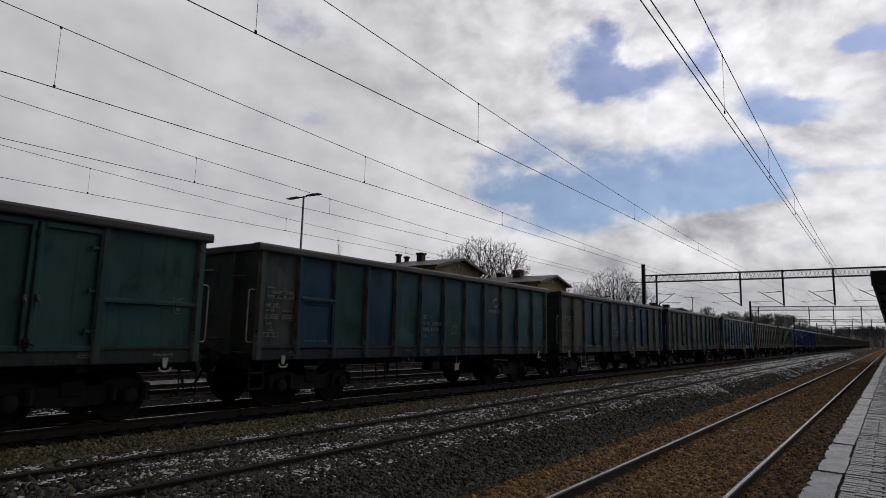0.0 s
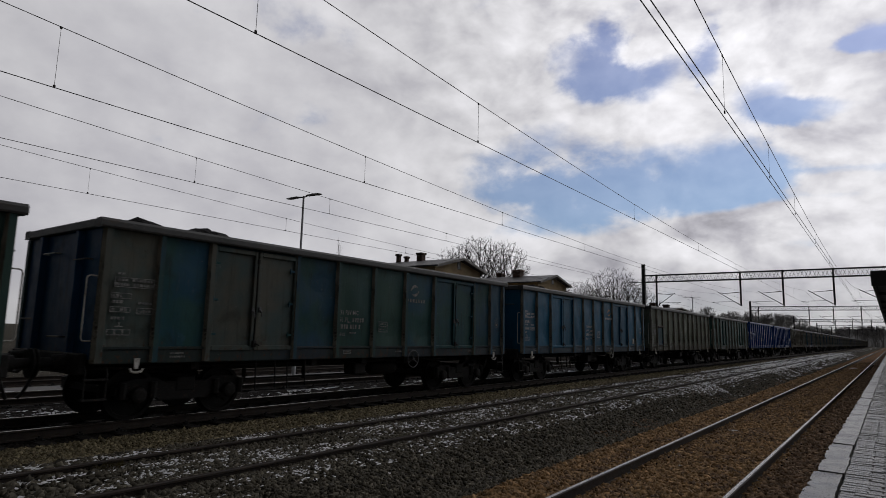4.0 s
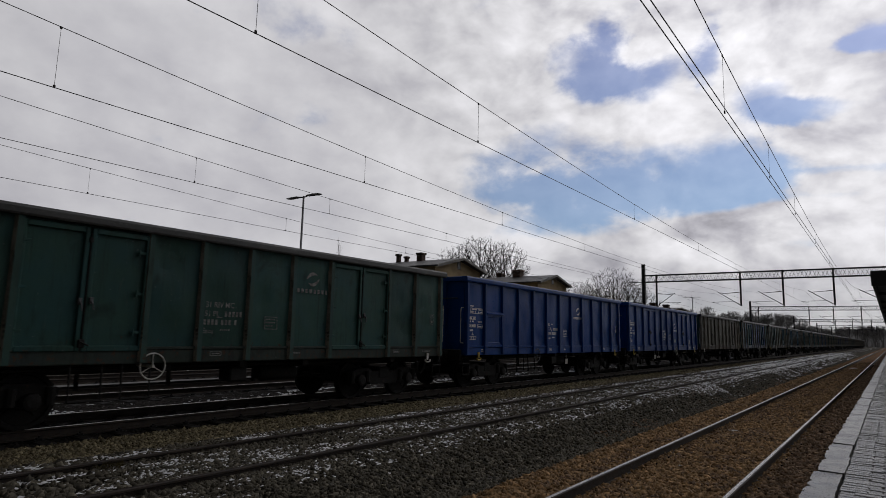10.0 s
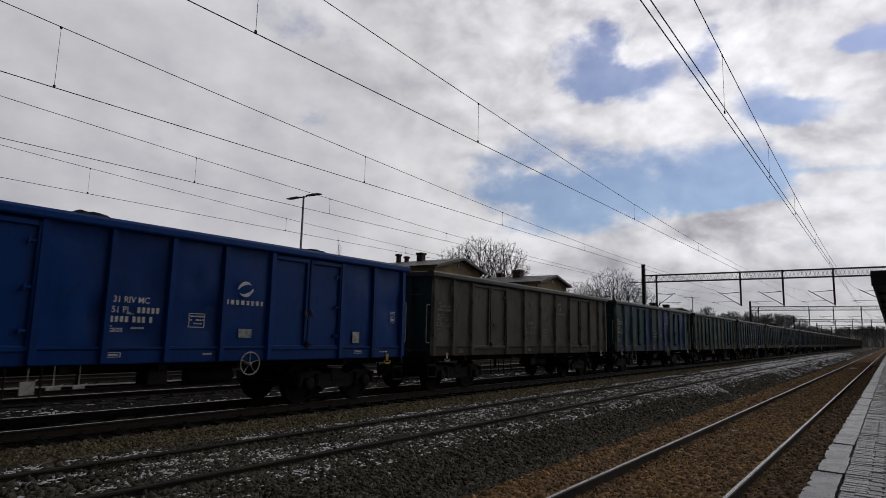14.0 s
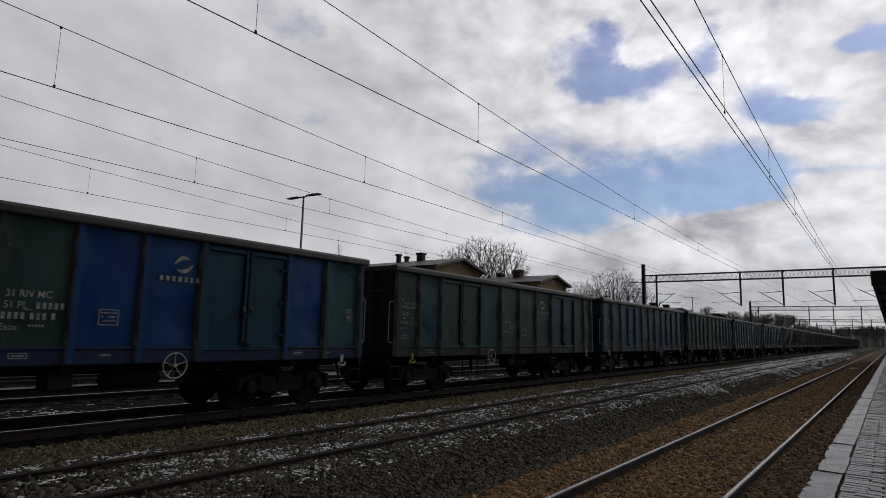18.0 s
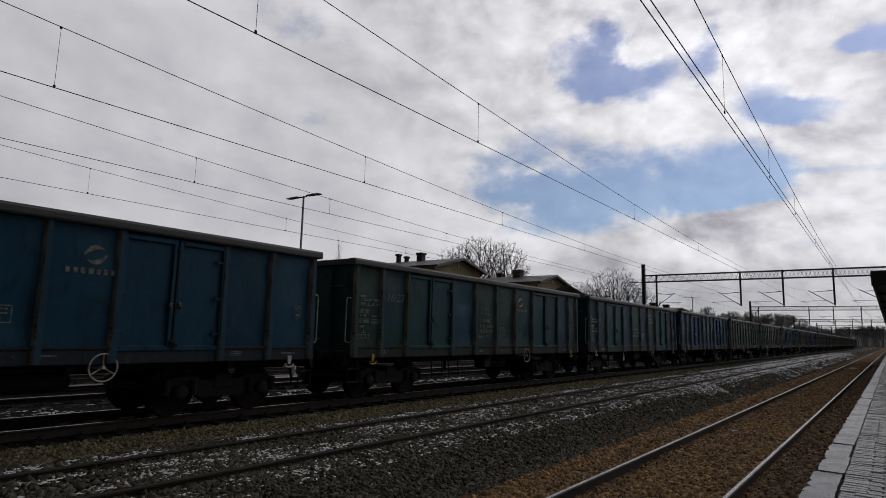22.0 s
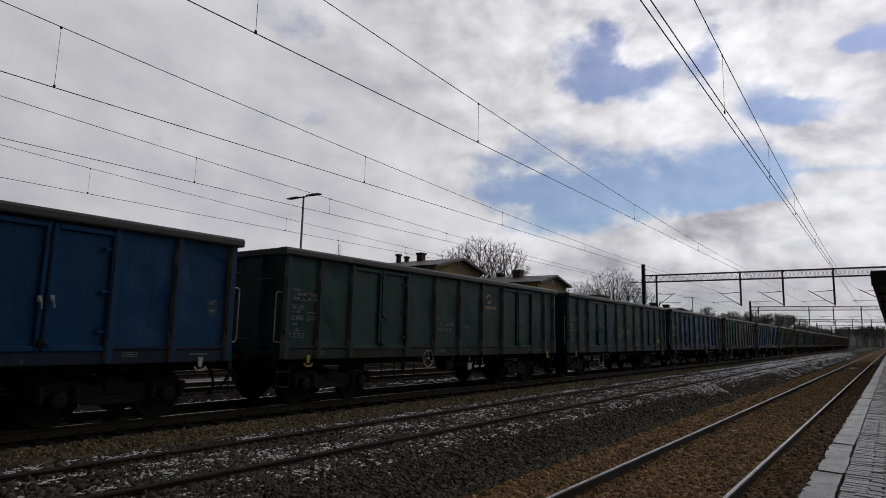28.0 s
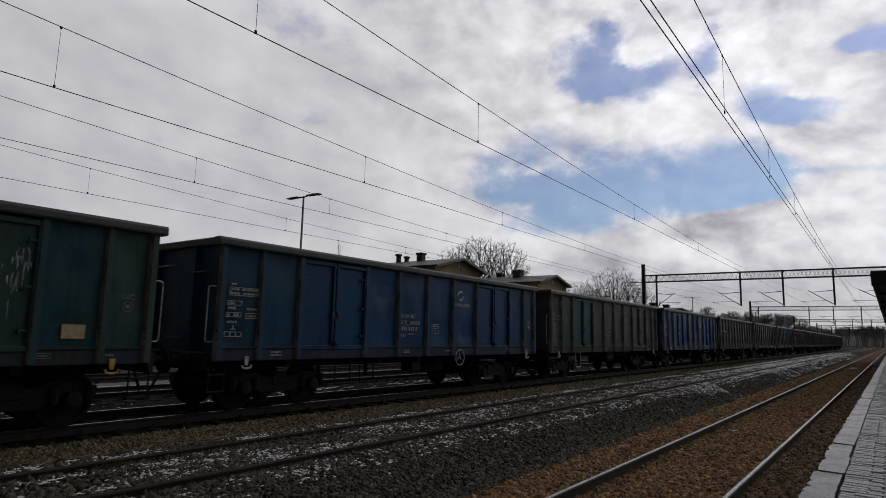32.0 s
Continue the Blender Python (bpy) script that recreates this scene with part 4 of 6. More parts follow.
def name_bars():
    """The owner's name under the emblem, as plain bars."""
    s = Shape()
    y = 0.19
    for w in (0.115, 0.115, 0.115, 0.125, 0.11, 0.11, 0.12, 0.10):
        s.box(1.4995, 1.503, y, y + w - 0.05, 2.475, 2.565)
        y += w
    return s.mesh("name_inscription")


def uic_mesh():
    """The letters of the railway union over a ringed mark."""
    cu = bpy.data.curves.new("uic", "FONT")
    cu.body, cu.size, cu.align_x = "UIC", 0.125, "CENTER"
    ob = bpy.data.objects.new("uic_text", cu)
    scene.collection.objects.link(ob)
    me = bpy.data.meshes.new_from_object(ob)
    bpy.data.objects.remove(ob)
    me.transform(pose(1.503, 0, 2.10) @ Matrix(((0, 0, 1, 0), (1, 0, 0, 0), (0, 1, 0, 0), (0, 0, 0, 1))))
    s = Shape()
    ring = [(1.502, 0.085 * math.cos(a * math.pi / 10), 1.98 + 0.085 * math.sin(a * math.pi / 10)) for a in range(20)]
    s.tube(ring, 0.006, 4, closed=True)
    s.box(1.4995, 1.503, -0.04, 0.04, 1.95, 2.01)
    me2 = s.mesh("ring")
    bm = bmesh.new()
    bm.from_mesh(me)
    bm.from_mesh(me2)
    bm.to_mesh(me)
    bm.free()
    return me


def setting_mesh(w, h):
    """A plate on a short hanger under the sill, with its lever."""
    s = Shape().box(1.43, 1.445, 0, w, 0, h, 0.003)
    s.box(1.42, 1.43, w * 0.47, w * 0.53, h * 0.5, 0.41)
    s.tube([(1.455, w * 0.4, h * 0.35), (1.46, w * 1.1, h * 1.15)], 0.010, 6)
    return s.mesh("brake_setting_plate")


def plate_mesh(w, h):
    return Shape().box(1.498, 1.506, -w / 2, w / 2, -h / 2, h / 2).mesh("label_plate")


def sill_marks(seed):
    """Short stencilled marks along the lower beam."""
    r = random.Random(seed)
    s = Shape()
    for k, y in enumerate((-5.3, -1.1, 0.7, 4.4, 5.5)):
        y += r.uniform(-0.3, 0.3)
        if k in (1, 3):
            frame_bars(s, y, y + 0.24, 1.14, 1.22, 0.010)
            s.box(1.4995, 1.503, y + 0.04, y + 0.20, 1.17, 1.19)
        else:
            for z in (1.12, 1.18) if k == 0 else (1.16,):
                yy, end = y, y + r.uniform(0.14, 0.34)
                while yy < end:
                    w = r.uniform(0.02, 0.04)
                    s.box(1.50, 1.5035, yy, yy + w, z, z + 0.032)
                    yy += w + 0.014
    return s.mesh("sill_inscription")


HEAPS = {
    3: ((1.2, 1.1, 0.88), (2.6, 1.4, 0.85)),
    4: ((3.6, 1.0, 0.88), (4.7, 1.2, 0.91), (6.6, 1.3, 0.89)),
    8: ((5.4, 1.2, 0.88), (7.6, 1.2, 0.92), (9.3, 1.0, 0.92), (10.6, 1.0, 0.95)),
    14: ((0.90, 0.85, 1.10), (2.0, 0.9, 0.84)),
    17: ((4.0, 2.4, 0.865), (6.8, 2.2, 0.86)),
}


def coal_mesh(seed, heaps=()):
    """The load: an uneven heap of lumps, in places above the rim."""
    r = random.Random(seed)
    ny, nx = 150, 18
    hills = [(r.uniform(-6, 6), r.uniform(0.7, 1.6), r.uniform(0.05, 0.3)) for _ in range(7)]
    pts = []
    for j in range(ny):
        y = -6.2 + 12.4 * j / (ny - 1)
        for i in range(nx):
            x = -1.38 + 2.76 * i / (nx - 1)
            k = max(0.0, math.cos(x / 1.38 * math.pi / 2))
            z = 2.75 + sum(h * math.exp(-((y - c) / w) ** 2) for c, w, h in hills) * k * (0.3 if heaps else 1.0)
            z += max([h * math.exp(-((y + HALF - c) / w) ** 2) for c, w, h in heaps] + [0.0]) * k ** 0.6
            z += (0.10 * noise.noise((x * 1.7, y * 1.9, seed)) + 0.05 * noise.noise((x * 5, y * 5, seed)) + r.uniform(-0.025, 0.025)) * (0.3 + 0.7 * k)
            pts.append((x, y, z))
    faces = [(j * nx + i, j * nx + i + 1, (j + 1) * nx + i + 1, (j + 1) * nx + i) for j in range(ny - 1) for i in range(nx - 1)]
    return Shape().poly(pts, faces).mesh("coal_load")


def chalk_mesh(text, size):
    """A few strokes of chalk writing."""
    cu = bpy.data.curves.new("chalk", "FONT")
    cu.body, cu.size, cu.shear, cu.offset = text, size, 0.25, -0.004
    ob = bpy.data.objects.new("chalk_text", cu)
    scene.collection.objects.link(ob)
    me = bpy.data.meshes.new_from_object(ob)
    bpy.data.objects.remove(ob)
    me.transform(pose(1.505, 0, 0) @ Matrix(((0, 0, 1, 0), (1, 0, 0, 0), (0, 1, 0, 0), (0, 0, 0, 1))))
    return me


def run_mesh(seed):
    """Splashes of white paint that ran down the sheet in thin drips."""
    r = random.Random(seed)
    s = Shape()
    for _ in range(r.randint(6, 10)):
        y, z = r.uniform(0.08, 0.95), r.uniform(2.0, 3.15)
        for k in range(r.randint(2, 5)):
            h = r.uniform(0.02, 0.12) if k else r.uniform(0.08, 0.35)
            w = r.uniform(0.002, 0.006)
            yy, zz = y + r.gauss(0, 0.05), z + r.uniform(-0.2, 0.08)
            s.poly([(1.506, yy - w, zz), (1.506, yy, zz + 0.018), (1.506, yy + w, zz), (1.506, yy + w * 0.5, zz - h), (1.506, yy - w * 0.4, zz - h * 0.95)], [(0, 1, 2, 3, 4)])
    return s.mesh("paint_run")


LIB = {}


def lib(key, make, *args):
    if key not in LIB:
        LIB[key] = make(*args)
    return LIB[key]


WHEELSETS = {-0.9: [], 0.9: []}
WAGONS = []
COATS = {}


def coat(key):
    """The paint of a wagon; its posts are mixed with some pale grey and less worn than the sheets."""
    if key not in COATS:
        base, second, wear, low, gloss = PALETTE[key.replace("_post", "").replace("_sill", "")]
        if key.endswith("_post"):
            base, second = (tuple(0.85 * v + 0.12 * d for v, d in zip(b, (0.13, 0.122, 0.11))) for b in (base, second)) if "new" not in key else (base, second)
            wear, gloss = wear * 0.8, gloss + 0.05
        if key.endswith("_sill"):
            base, second = (tuple(0.36 * v + 0.5 * d for v, d in zip(b, (0.052, 0.041, 0.033))) for b in (base, second))
            wear = min(0.9, wear + 0.2)
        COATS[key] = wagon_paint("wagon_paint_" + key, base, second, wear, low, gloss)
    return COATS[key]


PALETTE = {
    "blue_new": ((0.001, 0.046, 0.235), (0.002, 0.053, 0.25), 0.06, 0.15, 0.26),
    "blue": ((0.001, 0.054, 0.215), (0.002, 0.063, 0.23), 0.24, 0.45, 0.30),
    "blue_worn": ((0.004, 0.056, 0.160), (0.006, 0.066, 0.165), 0.42, 0.7, 0.32),
    "blue_dull": ((0.007, 0.060, 0.115), (0.010, 0.072, 0.12), 0.52, 0.7, 0.34),
    "light_blue": ((0.008, 0.115, 0.215), (0.010, 0.10, 0.18), 0.36, 0.7, 0.30),
    "teal": ((0.022, 0.105, 0.102), (0.012, 0.084, 0.128), 0.55, 0.7, 0.36),
    "teal_grey": ((0.046, 0.104, 0.104), (0.036, 0.096, 0.108), 0.6, 0.8, 0.38),
    "teal_dark": ((0.018, 0.075, 0.070), (0.009, 0.064, 0.112), 0.6, 0.8, 0.36),
    "green": ((0.032, 0.086, 0.068), (0.026, 0.082, 0.080), 0.55, 0.8, 0.38),
    "green_dark": ((0.036, 0.078, 0.062), (0.026, 0.072, 0.078), 0.6, 0.8, 0.38),
    "grey": ((0.150, 0.165, 0.118), (0.118, 0.138, 0.108), 0.62, 1.0, 0.42),
    "grey_dark": ((0.074, 0.074, 0.064), (0.092, 0.090, 0.076), 0.6, 0.9, 0.44),
    "brown": ((0.112, 0.108, 0.086), (0.138, 0.132, 0.106), 0.65, 1.0, 0.46),
    "soot": ((0.045, 0.045, 0.042), (0.055, 0.055, 0.052), 0.6, 0.7, 0.5),
    "mixed": ((0.105, 0.104, 0.082), (0.060, 0.094, 0.090), 0.65, 1.0, 0.42),
}

# kind, main coat, other coats on single bays {bay: coat}, hook colour, place of the hand wheel or None, stirrup, how strong the writing is, heap of coal, words
TRAIN = [
    ("wide", "teal_grey", {}, "white", None, 0, "mark_old", 0, "teal"),
    ("plain", "blue_dull", {0: "mixed", 2: "teal_dark", 4: "teal_dark", 6: "teal_dark", 9: "teal_dark", 10: "teal", 11: "teal"}, "white", 4.8, 0, "mark_old", 0, "dark teal and blue"),
    ("door", "teal_dark", {0: "mixed", 1: "mixed", 2: "blue_dull", 4: "blue_dull", 5: "blue_dull", 6: "blue_dull", 7: "blue_dull", 8: "mixed", 9: "green"}, "white", 8.1, 1, "mark_old", 0, "patchy grey and blue"),
    ("door", "teal_dark", {0: "mixed", 2: "mixed", 4: "green", 5: "green", 9: "blue_dull"}, "white", 8.1, 0, "mark_old", 0.0, "patchy green and blue"),
    ("door", "light_blue", {}, "white", 8.3, 0, "mark", 0.0, "light blue"),
    ("plain", "grey", {3: "grey", 7: "grey"}, "white", 8.55, 0, "mark_old", 0, "bare grey"),
    ("door", "green", {}, "white", 4.45, 0, "mark_old", 0, "dull green"),
    ("plain", "blue_new", {}, "yellow", 4.55, 0, "mark_new", 0, "fresh blue"),
    ("door", "blue_new", {}, "yellow", 8.1, 0, "mark_new", 0, "fresh blue"),
    ("door", "brown", {}, "white", None, 0, "mark_old", 0, "rusty brown"),
    ("door", "blue", {2: "teal_dark", 4: "green_dark", 0: "teal_dark", 1: "blue_dull", 7: "blue_dull", 9: "teal"}, "white", 8.1, 1, "mark", 0, "patchy blue and green"),
    ("door", "green_dark", {1: "teal_dark", 3: "teal_dark", 4: "green", 7: "teal_dark", 8: "green"}, "yellow", 4.7, 0, "mark_old", 0, "dark green"),
    ("door", "blue_dull", {1: "teal_dark"}, "white", 8.4, 0, "mark_old", 0, "dull dark blue"),
    ("door", "teal_dark", {0: "green_dark", 1: "teal_dark", 3: "blue_dull", 4: "green_dark", 5: "green_dark", 8: "blue_dull"}, "yellow", 8.55, 0, "mark_old", 0, "dark teal"),
    ("door", "blue_dull", {2: "teal", 0: "teal_dark", 4: "teal", 7: "teal", 8: "teal_dark"}, "white", 8.3, 0, "mark", 0.55, "dull blue and teal"),
    ("door", "blue_worn", {}, "white", 8.1, 0, "mark_old", 0, "blue"),
    ("door", "green_dark", {}, "yellow", 5.0, 0, "mark_old", 0, "dark grey-green"),
    ("door", "teal_dark", {1: "green_dark", 4: "green_dark", 6: "green_dark", 7: "green_dark", 9: "green_dark"}, "yellow", 4.0, 1, "mark_old", 0.0, "dark teal with white runs"),
    ("door", "blue_worn", {0: "blue_dull", 1: "blue_dull"}, "white", 8.1, 0, "mark", 0, "blue"),
    ("door", "mixed", {2: "teal", 1: "green"}, "white", 6.0, 1, "mark_old", 0, "patchy green-grey"),
    ("door", "blue", {1: "blue_new", 4: "blue_new", 7: "blue_new"}, "white", None, 0, "mark", 0, "blue"),
    ("plain", "grey_dark", {2: "green_dark"}, "white", None, 0, "mark_old", 0, "dark grey-green"),
    ("door", "green_dark", {}, "white", None, 0, "mark_old", 0, "dark green"),
    ("door", "blue_dull", {2: "teal_dark"}, "white", None, 0, "mark_old", 0, "dull blue"),
    ("plain", "soot", {}, "white", None, 0, "mark_old", 0, "sooty dark"),
    ("door", "soot", {}, "white", None, 0, "mark_old", 0, "sooty dark"),
    ("door", "grey_dark", {}, "white", None, 0, "mark_old", 0, "dark grey"),
    ("plain", "soot", {}, "white", None, 0, "mark_old", 0, "sooty dark"),
    ("door", "green_dark", {}, "white", None, 0, "mark_old", 0, "dark green"),
    ("door", "soot", {}, "white", None, 0, "mark_old", 0, "sooty dark"),
    ("door", "soot", {}, "white", None, 0, "mark_old", 0, "sooty dark"),
]


END_COATS = {3: "blue_worn", 9: "green_dark", 11: "soot", 17: "teal_dark"}


def make_wagon(i, spec):
    kind, main, bays, hook, wheel_y, stirrup, ink, heap, words = spec
    doors = kind in ("door", "wide")
    what = "with double doors" if doors else "with a small side hatch"
    base = thing("coal_wagon", pose(TRAIN_X, 0, 0), f"{words} weathered open wagon {what}", "freight wagon", "coal wagons of the train")
    c, mk = coat(main), M[ink]
    near = i < 24
    posts = WIDE_POSTS if kind == "wide" else EVEN_POSTS if i in EVEN_WAGONS else DOOR_POSTS if doors else PLAIN_POSTS
    painted("body_shell", lib("core", body_core), c, base)
    fresh = main == "blue_new"
    painted("top_beam", lib("rim", rim_shape), c if fresh else M["rim"], base, label="dusty grey top beam" if not fresh else "")
    painted("side_sill", lib("sill", sill_mesh), c if fresh else coat(main + "_sill"), base, label="rust-stained lower side beam" if not fresh else "")
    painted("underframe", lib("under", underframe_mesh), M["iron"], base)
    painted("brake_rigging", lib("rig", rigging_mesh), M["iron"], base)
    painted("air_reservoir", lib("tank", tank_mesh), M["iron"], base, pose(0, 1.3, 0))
    for k, y in enumerate(posts):
        wide = 0.18 if k in (0, len(posts) - 1) else 0.155
        shift = 0.07 if k == 0 else -0.07 if k == len(posts) - 1 else 0.0
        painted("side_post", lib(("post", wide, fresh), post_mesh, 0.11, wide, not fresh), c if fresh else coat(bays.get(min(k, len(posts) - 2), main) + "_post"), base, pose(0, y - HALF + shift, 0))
    for k in range(len(posts) - 1):
        w = posts[k + 1] - posts[k]
        b = coat(bays.get(k, main))
        if doors and k in ((1, 4) if kind == "wide" else (2, 7)):
            leaf = w / 2
            for j in (0, 1):
                d = painted("door", lib(("leaf", round(leaf, 2)), door_mesh, leaf), b, base, pose(0, posts[k] - HALF + j * leaf, 0))
                if near:
                    for z in (1.55, 2.2, 2.9):
                        painted("hinge", lib(("hinge", z), hinge_mesh, z), c, d, pose(0, 0.06, 0) if j == 0 else pose(0, leaf - 0.2, 0))
            if near:
                mid_y = (posts[k] + posts[k + 1]) / 2 - HALF
                painted("door_latch", lib("latch", latch_mesh), M["iron"], base, pose(0, mid_y, 0))
                for d in (-0.085, 0.085):
                    painted("door_lever", lib("lever", lever_mesh), M["mark" if i in (15, 20) else "galv"], base, pose(0, mid_y + d, 0 if d > 0 else -0.02))
            continue
        painted("panel", lib(("panel", round(w, 2), (2 * k + i) % 5), panel_mesh, w, (2 * k + i) % 5 + int(w * 100)), b, base, pose(0, posts[k] - HALF, 0))
        if kind == "wide":
            painted("mid_rail", lib(("mid", round(w, 2)), mid_rail_mesh, w), b, base, pose(0, posts[k] - HALF, 0))
    if kind == "plain":
        painted("hatch", lib("hatch", hatch_mesh), coat("teal_dark" if i == 5 else bays.get(1, main)), base, pose(0, posts[1] - HALF, 0), "small bottom-hung side hatch")
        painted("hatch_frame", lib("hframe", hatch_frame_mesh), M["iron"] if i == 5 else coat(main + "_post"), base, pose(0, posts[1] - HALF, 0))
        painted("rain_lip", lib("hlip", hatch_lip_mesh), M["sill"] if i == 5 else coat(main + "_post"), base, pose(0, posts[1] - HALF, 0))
        if i == 5:
            painted("lap_seam", lib("seam", seam_mesh), c, base)
            for k in range(len(posts) - 1):
                painted("drip_ledge", lib("ledge", slot_mesh, posts[1]), M["sill"], base, pose(0, posts[k] - HALF, 0))
            painted("label_plate", lib("plate3", plate_mesh, 0.30, 0.42), M["mark_old"], base, pose(0, 0.35 - HALF, 1.60), "torn pale paper label")
            painted("label_plate", lib("plate4", plate_mesh, 0.26, 0.30), M["mark_old"], base, pose(0, 0.72 - HALF, 2.05), "torn grey paper label")
    for e in (-1, 1):
        ec = coat(END_COATS.get(i, bays.get(0, main)) if e < 0 else bays.get(len(posts) - 2, main))
        painted("end_wall", lib(("end", e), end_wall, e), ec, base)
        for x in (-0.75, 0.75):
            painted("end_post", lib(("epost", e), end_post, e), ec, base, pose(x, 0, 0))
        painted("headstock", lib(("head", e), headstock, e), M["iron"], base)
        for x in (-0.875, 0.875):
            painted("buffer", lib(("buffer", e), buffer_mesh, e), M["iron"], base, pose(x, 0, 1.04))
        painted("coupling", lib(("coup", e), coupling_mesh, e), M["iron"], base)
        if near:
            painted("brake_hose", lib(("hose", e), hose_mesh, e), M["silhouette"], base)
            if not (i == 8 and e < 0):
                painted("handrail", lib(("rail", e), handrail_mesh, e), M["white"], base, label="white grab rail")
            painted("step", lib(("step", e), step_mesh, e), M["iron"], base)
            for x, z in ((-0.35, 2.92), (0.95, 2.75), (0.2, 1.45), (-1.05, 1.75)):
                painted("rung", lib(("rung", e), end_rung, e), M["white"] if z > 2.8 else M["galv"], base, pose(x, 0, z))
            painted("rope_hook", lib("hook", hook_mesh), M[hook], base, pose(0, -HALF + 0.72 if e < 0 else HALF - 0.62, 0), f"{hook} painted rope hook")
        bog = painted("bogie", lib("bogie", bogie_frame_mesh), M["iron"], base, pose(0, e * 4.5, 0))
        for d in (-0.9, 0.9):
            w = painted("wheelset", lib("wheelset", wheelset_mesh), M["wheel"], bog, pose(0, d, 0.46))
            WHEELSETS[d].append(w)
    if near:
        p0 = -HALF + 0.06
        s = i % 3
        tagged(painted("data_inscription", lib(("data", s), data_block, s), mk, base, pose(0, p0, 0), "block of small white writing"), kind="stuff")
        old = int(i in (1, 7, 16))
        ny = (5.38 if doors else 5.45) + {2: -0.15, 8: -0.20, 10: -0.15, 17: -0.28, 4: 0.0, 13: 0.0, 14: 0.0, 0: 0.0}.get(i, -0.18)
        tagged(painted("number_inscription", lib(("num", old), number_block, old), mk, base, pose(0, ny - HALF, -0.15), "lines of white writing"), kind="stuff")
        tagged(painted("load_table", lib(("tab", s), table_block, s), mk, base, pose(0, (6.43 if doors else 6.48) - HALF, 0)), kind="stuff")
        lz = -0.35 if main == "blue_new" and doors else -0.1 if not doors else 0.0
        ly = (7.50 if doors else 7.55 if i == 7 else 8.6) + {8: -0.22, 6: -0.16, 11: 0.12}.get(i, 0.0) - HALF
        tone = M["orange"] if i in (2, 4, 11, 13, 14, 16) else mk
        painted("operator_emblem", lib("emblem", swoosh), tone, base, pose(0, ly, lz), "two facing curved shapes")
        tagged(painted("name_inscription", lib("name", name_bars), M["orange"] if i in (14, 16) else mk, base, pose(0, ly, lz)), kind="stuff")
        painted("uic_mark", lib("uic", uic_mesh), mk, base, pose(0, 12.35 - HALF, 0))
        tagged(painted("sill_inscription", lib(("sillm", s), sill_marks, s), mk, base), kind="stuff")
        if i in (4, 8):
            painted("label_plate", lib("plate", plate_mesh, 0.22, 0.26), M["white"], base, pose(0, (11.3 if i == 4 else 11.05) - HALF, 1.52), "white paper label")
        if i == 8:
            painted("label_plate", lib("plate5", plate_mesh, 0.30, 0.17), M["mark"], base, pose(0, 7.95 - HALF, 1.57), "framed white notice")
        if i == 17:
            painted("label_plate", lib("plate2", plate_mesh, 0.34, 0.22), M["manila"], base, pose(0, 11.55 - HALF, 1.55), "yellowed paper label")
        if i == 13:
            painted("chalk_mark", lib("chalk16", chalk_mesh, "16/22", 0.3), M["mark_old"], base, pose(0, 1.15 - HALF, 2.45), "chalked figures")
            painted("chalk_mark", lib("chalk1", chalk_mesh, "1/22", 0.3), M["mark_old"], base, pose(0, 5.55 - HALF, 2.3), "chalked figures")
        if i == 17:
            for k, y in enumerate((0.9, 2.1, 3.1, 5.4, 6.6, 9.1, 10.1)):
                tagged(painted("paint_run", lib(("run", k), run_mesh, k), M["mark_new"], base, pose(0, y - HALF, 0), "white paint splashes running down"), kind="stuff")
        if i in (1, 7, 8, 14, 16):
            ahead = 2.9 if i in (1, 7, 16) else 0.0
            for k, (y0, y1, z0, z1) in enumerate(((4.18 + ahead, 4.38 + ahead, 0.60, 0.80), (4.53 + ahead, 4.74 + ahead, 0.65, 0.72), (4.91 + ahead, 5.09 + ahead, 0.65, 0.72))):
                if k == 0 or i in (8, 16):
                    painted("brake_setting_plate", lib(("setting", k), setting_mesh, y1 - y0, z1 - z0), M["white"], base, pose(0, y0 - HALF, z0), "white plate of the brake change-over lever")
        if wheel_y:
            painted("brake_wheel", lib(("bwheel", i in (8, 10)), brake_wheel_mesh, 5 if i in (8, 10) else 3), M["galv" if i == 7 else "white" if ink != "mark_old" or i in (2, 6, 11, 12, 13, 16) else "galv"], base, pose(0, wheel_y - HALF, 0.98), "spoked parking brake wheel")
        for y in ((2.23 if i == 2 else 3.45 if i == 17 else 2.58,) if stirrup else (3.4, 4.2)):
            painted("foot_stirrup", lib("stir", ladder_mesh), M["white"] if stirrup else M["iron"], base, pose(0, y - HALF, 0))
    heaps = HEAPS.get(i, ())
    painted("coal_load", lib(("coal", i if heaps else i % 4 - 10), coal_mesh, i, heaps), M["coal"], base, label="uneven load of black coal")
    WAGONS.append(base)
    return base


for i, spec in enumerate(TRAIN):
    make_wagon(i, spec)

# ---- overhead line ----
PORTALS = [-72.0, 2.0 - 1.0, 76.0, 148.0, 222.0, 296.0, 370.0]


def messenger_z(y, low, top):
    """The carrier wire sags between the portals."""
    for a, b in zip(PORTALS, PORTALS[1:]):
        if a <= y <= b:
            u = 2 * (y - a) / (b - a) - 1
            return low + (top - low) * u * u
    return top


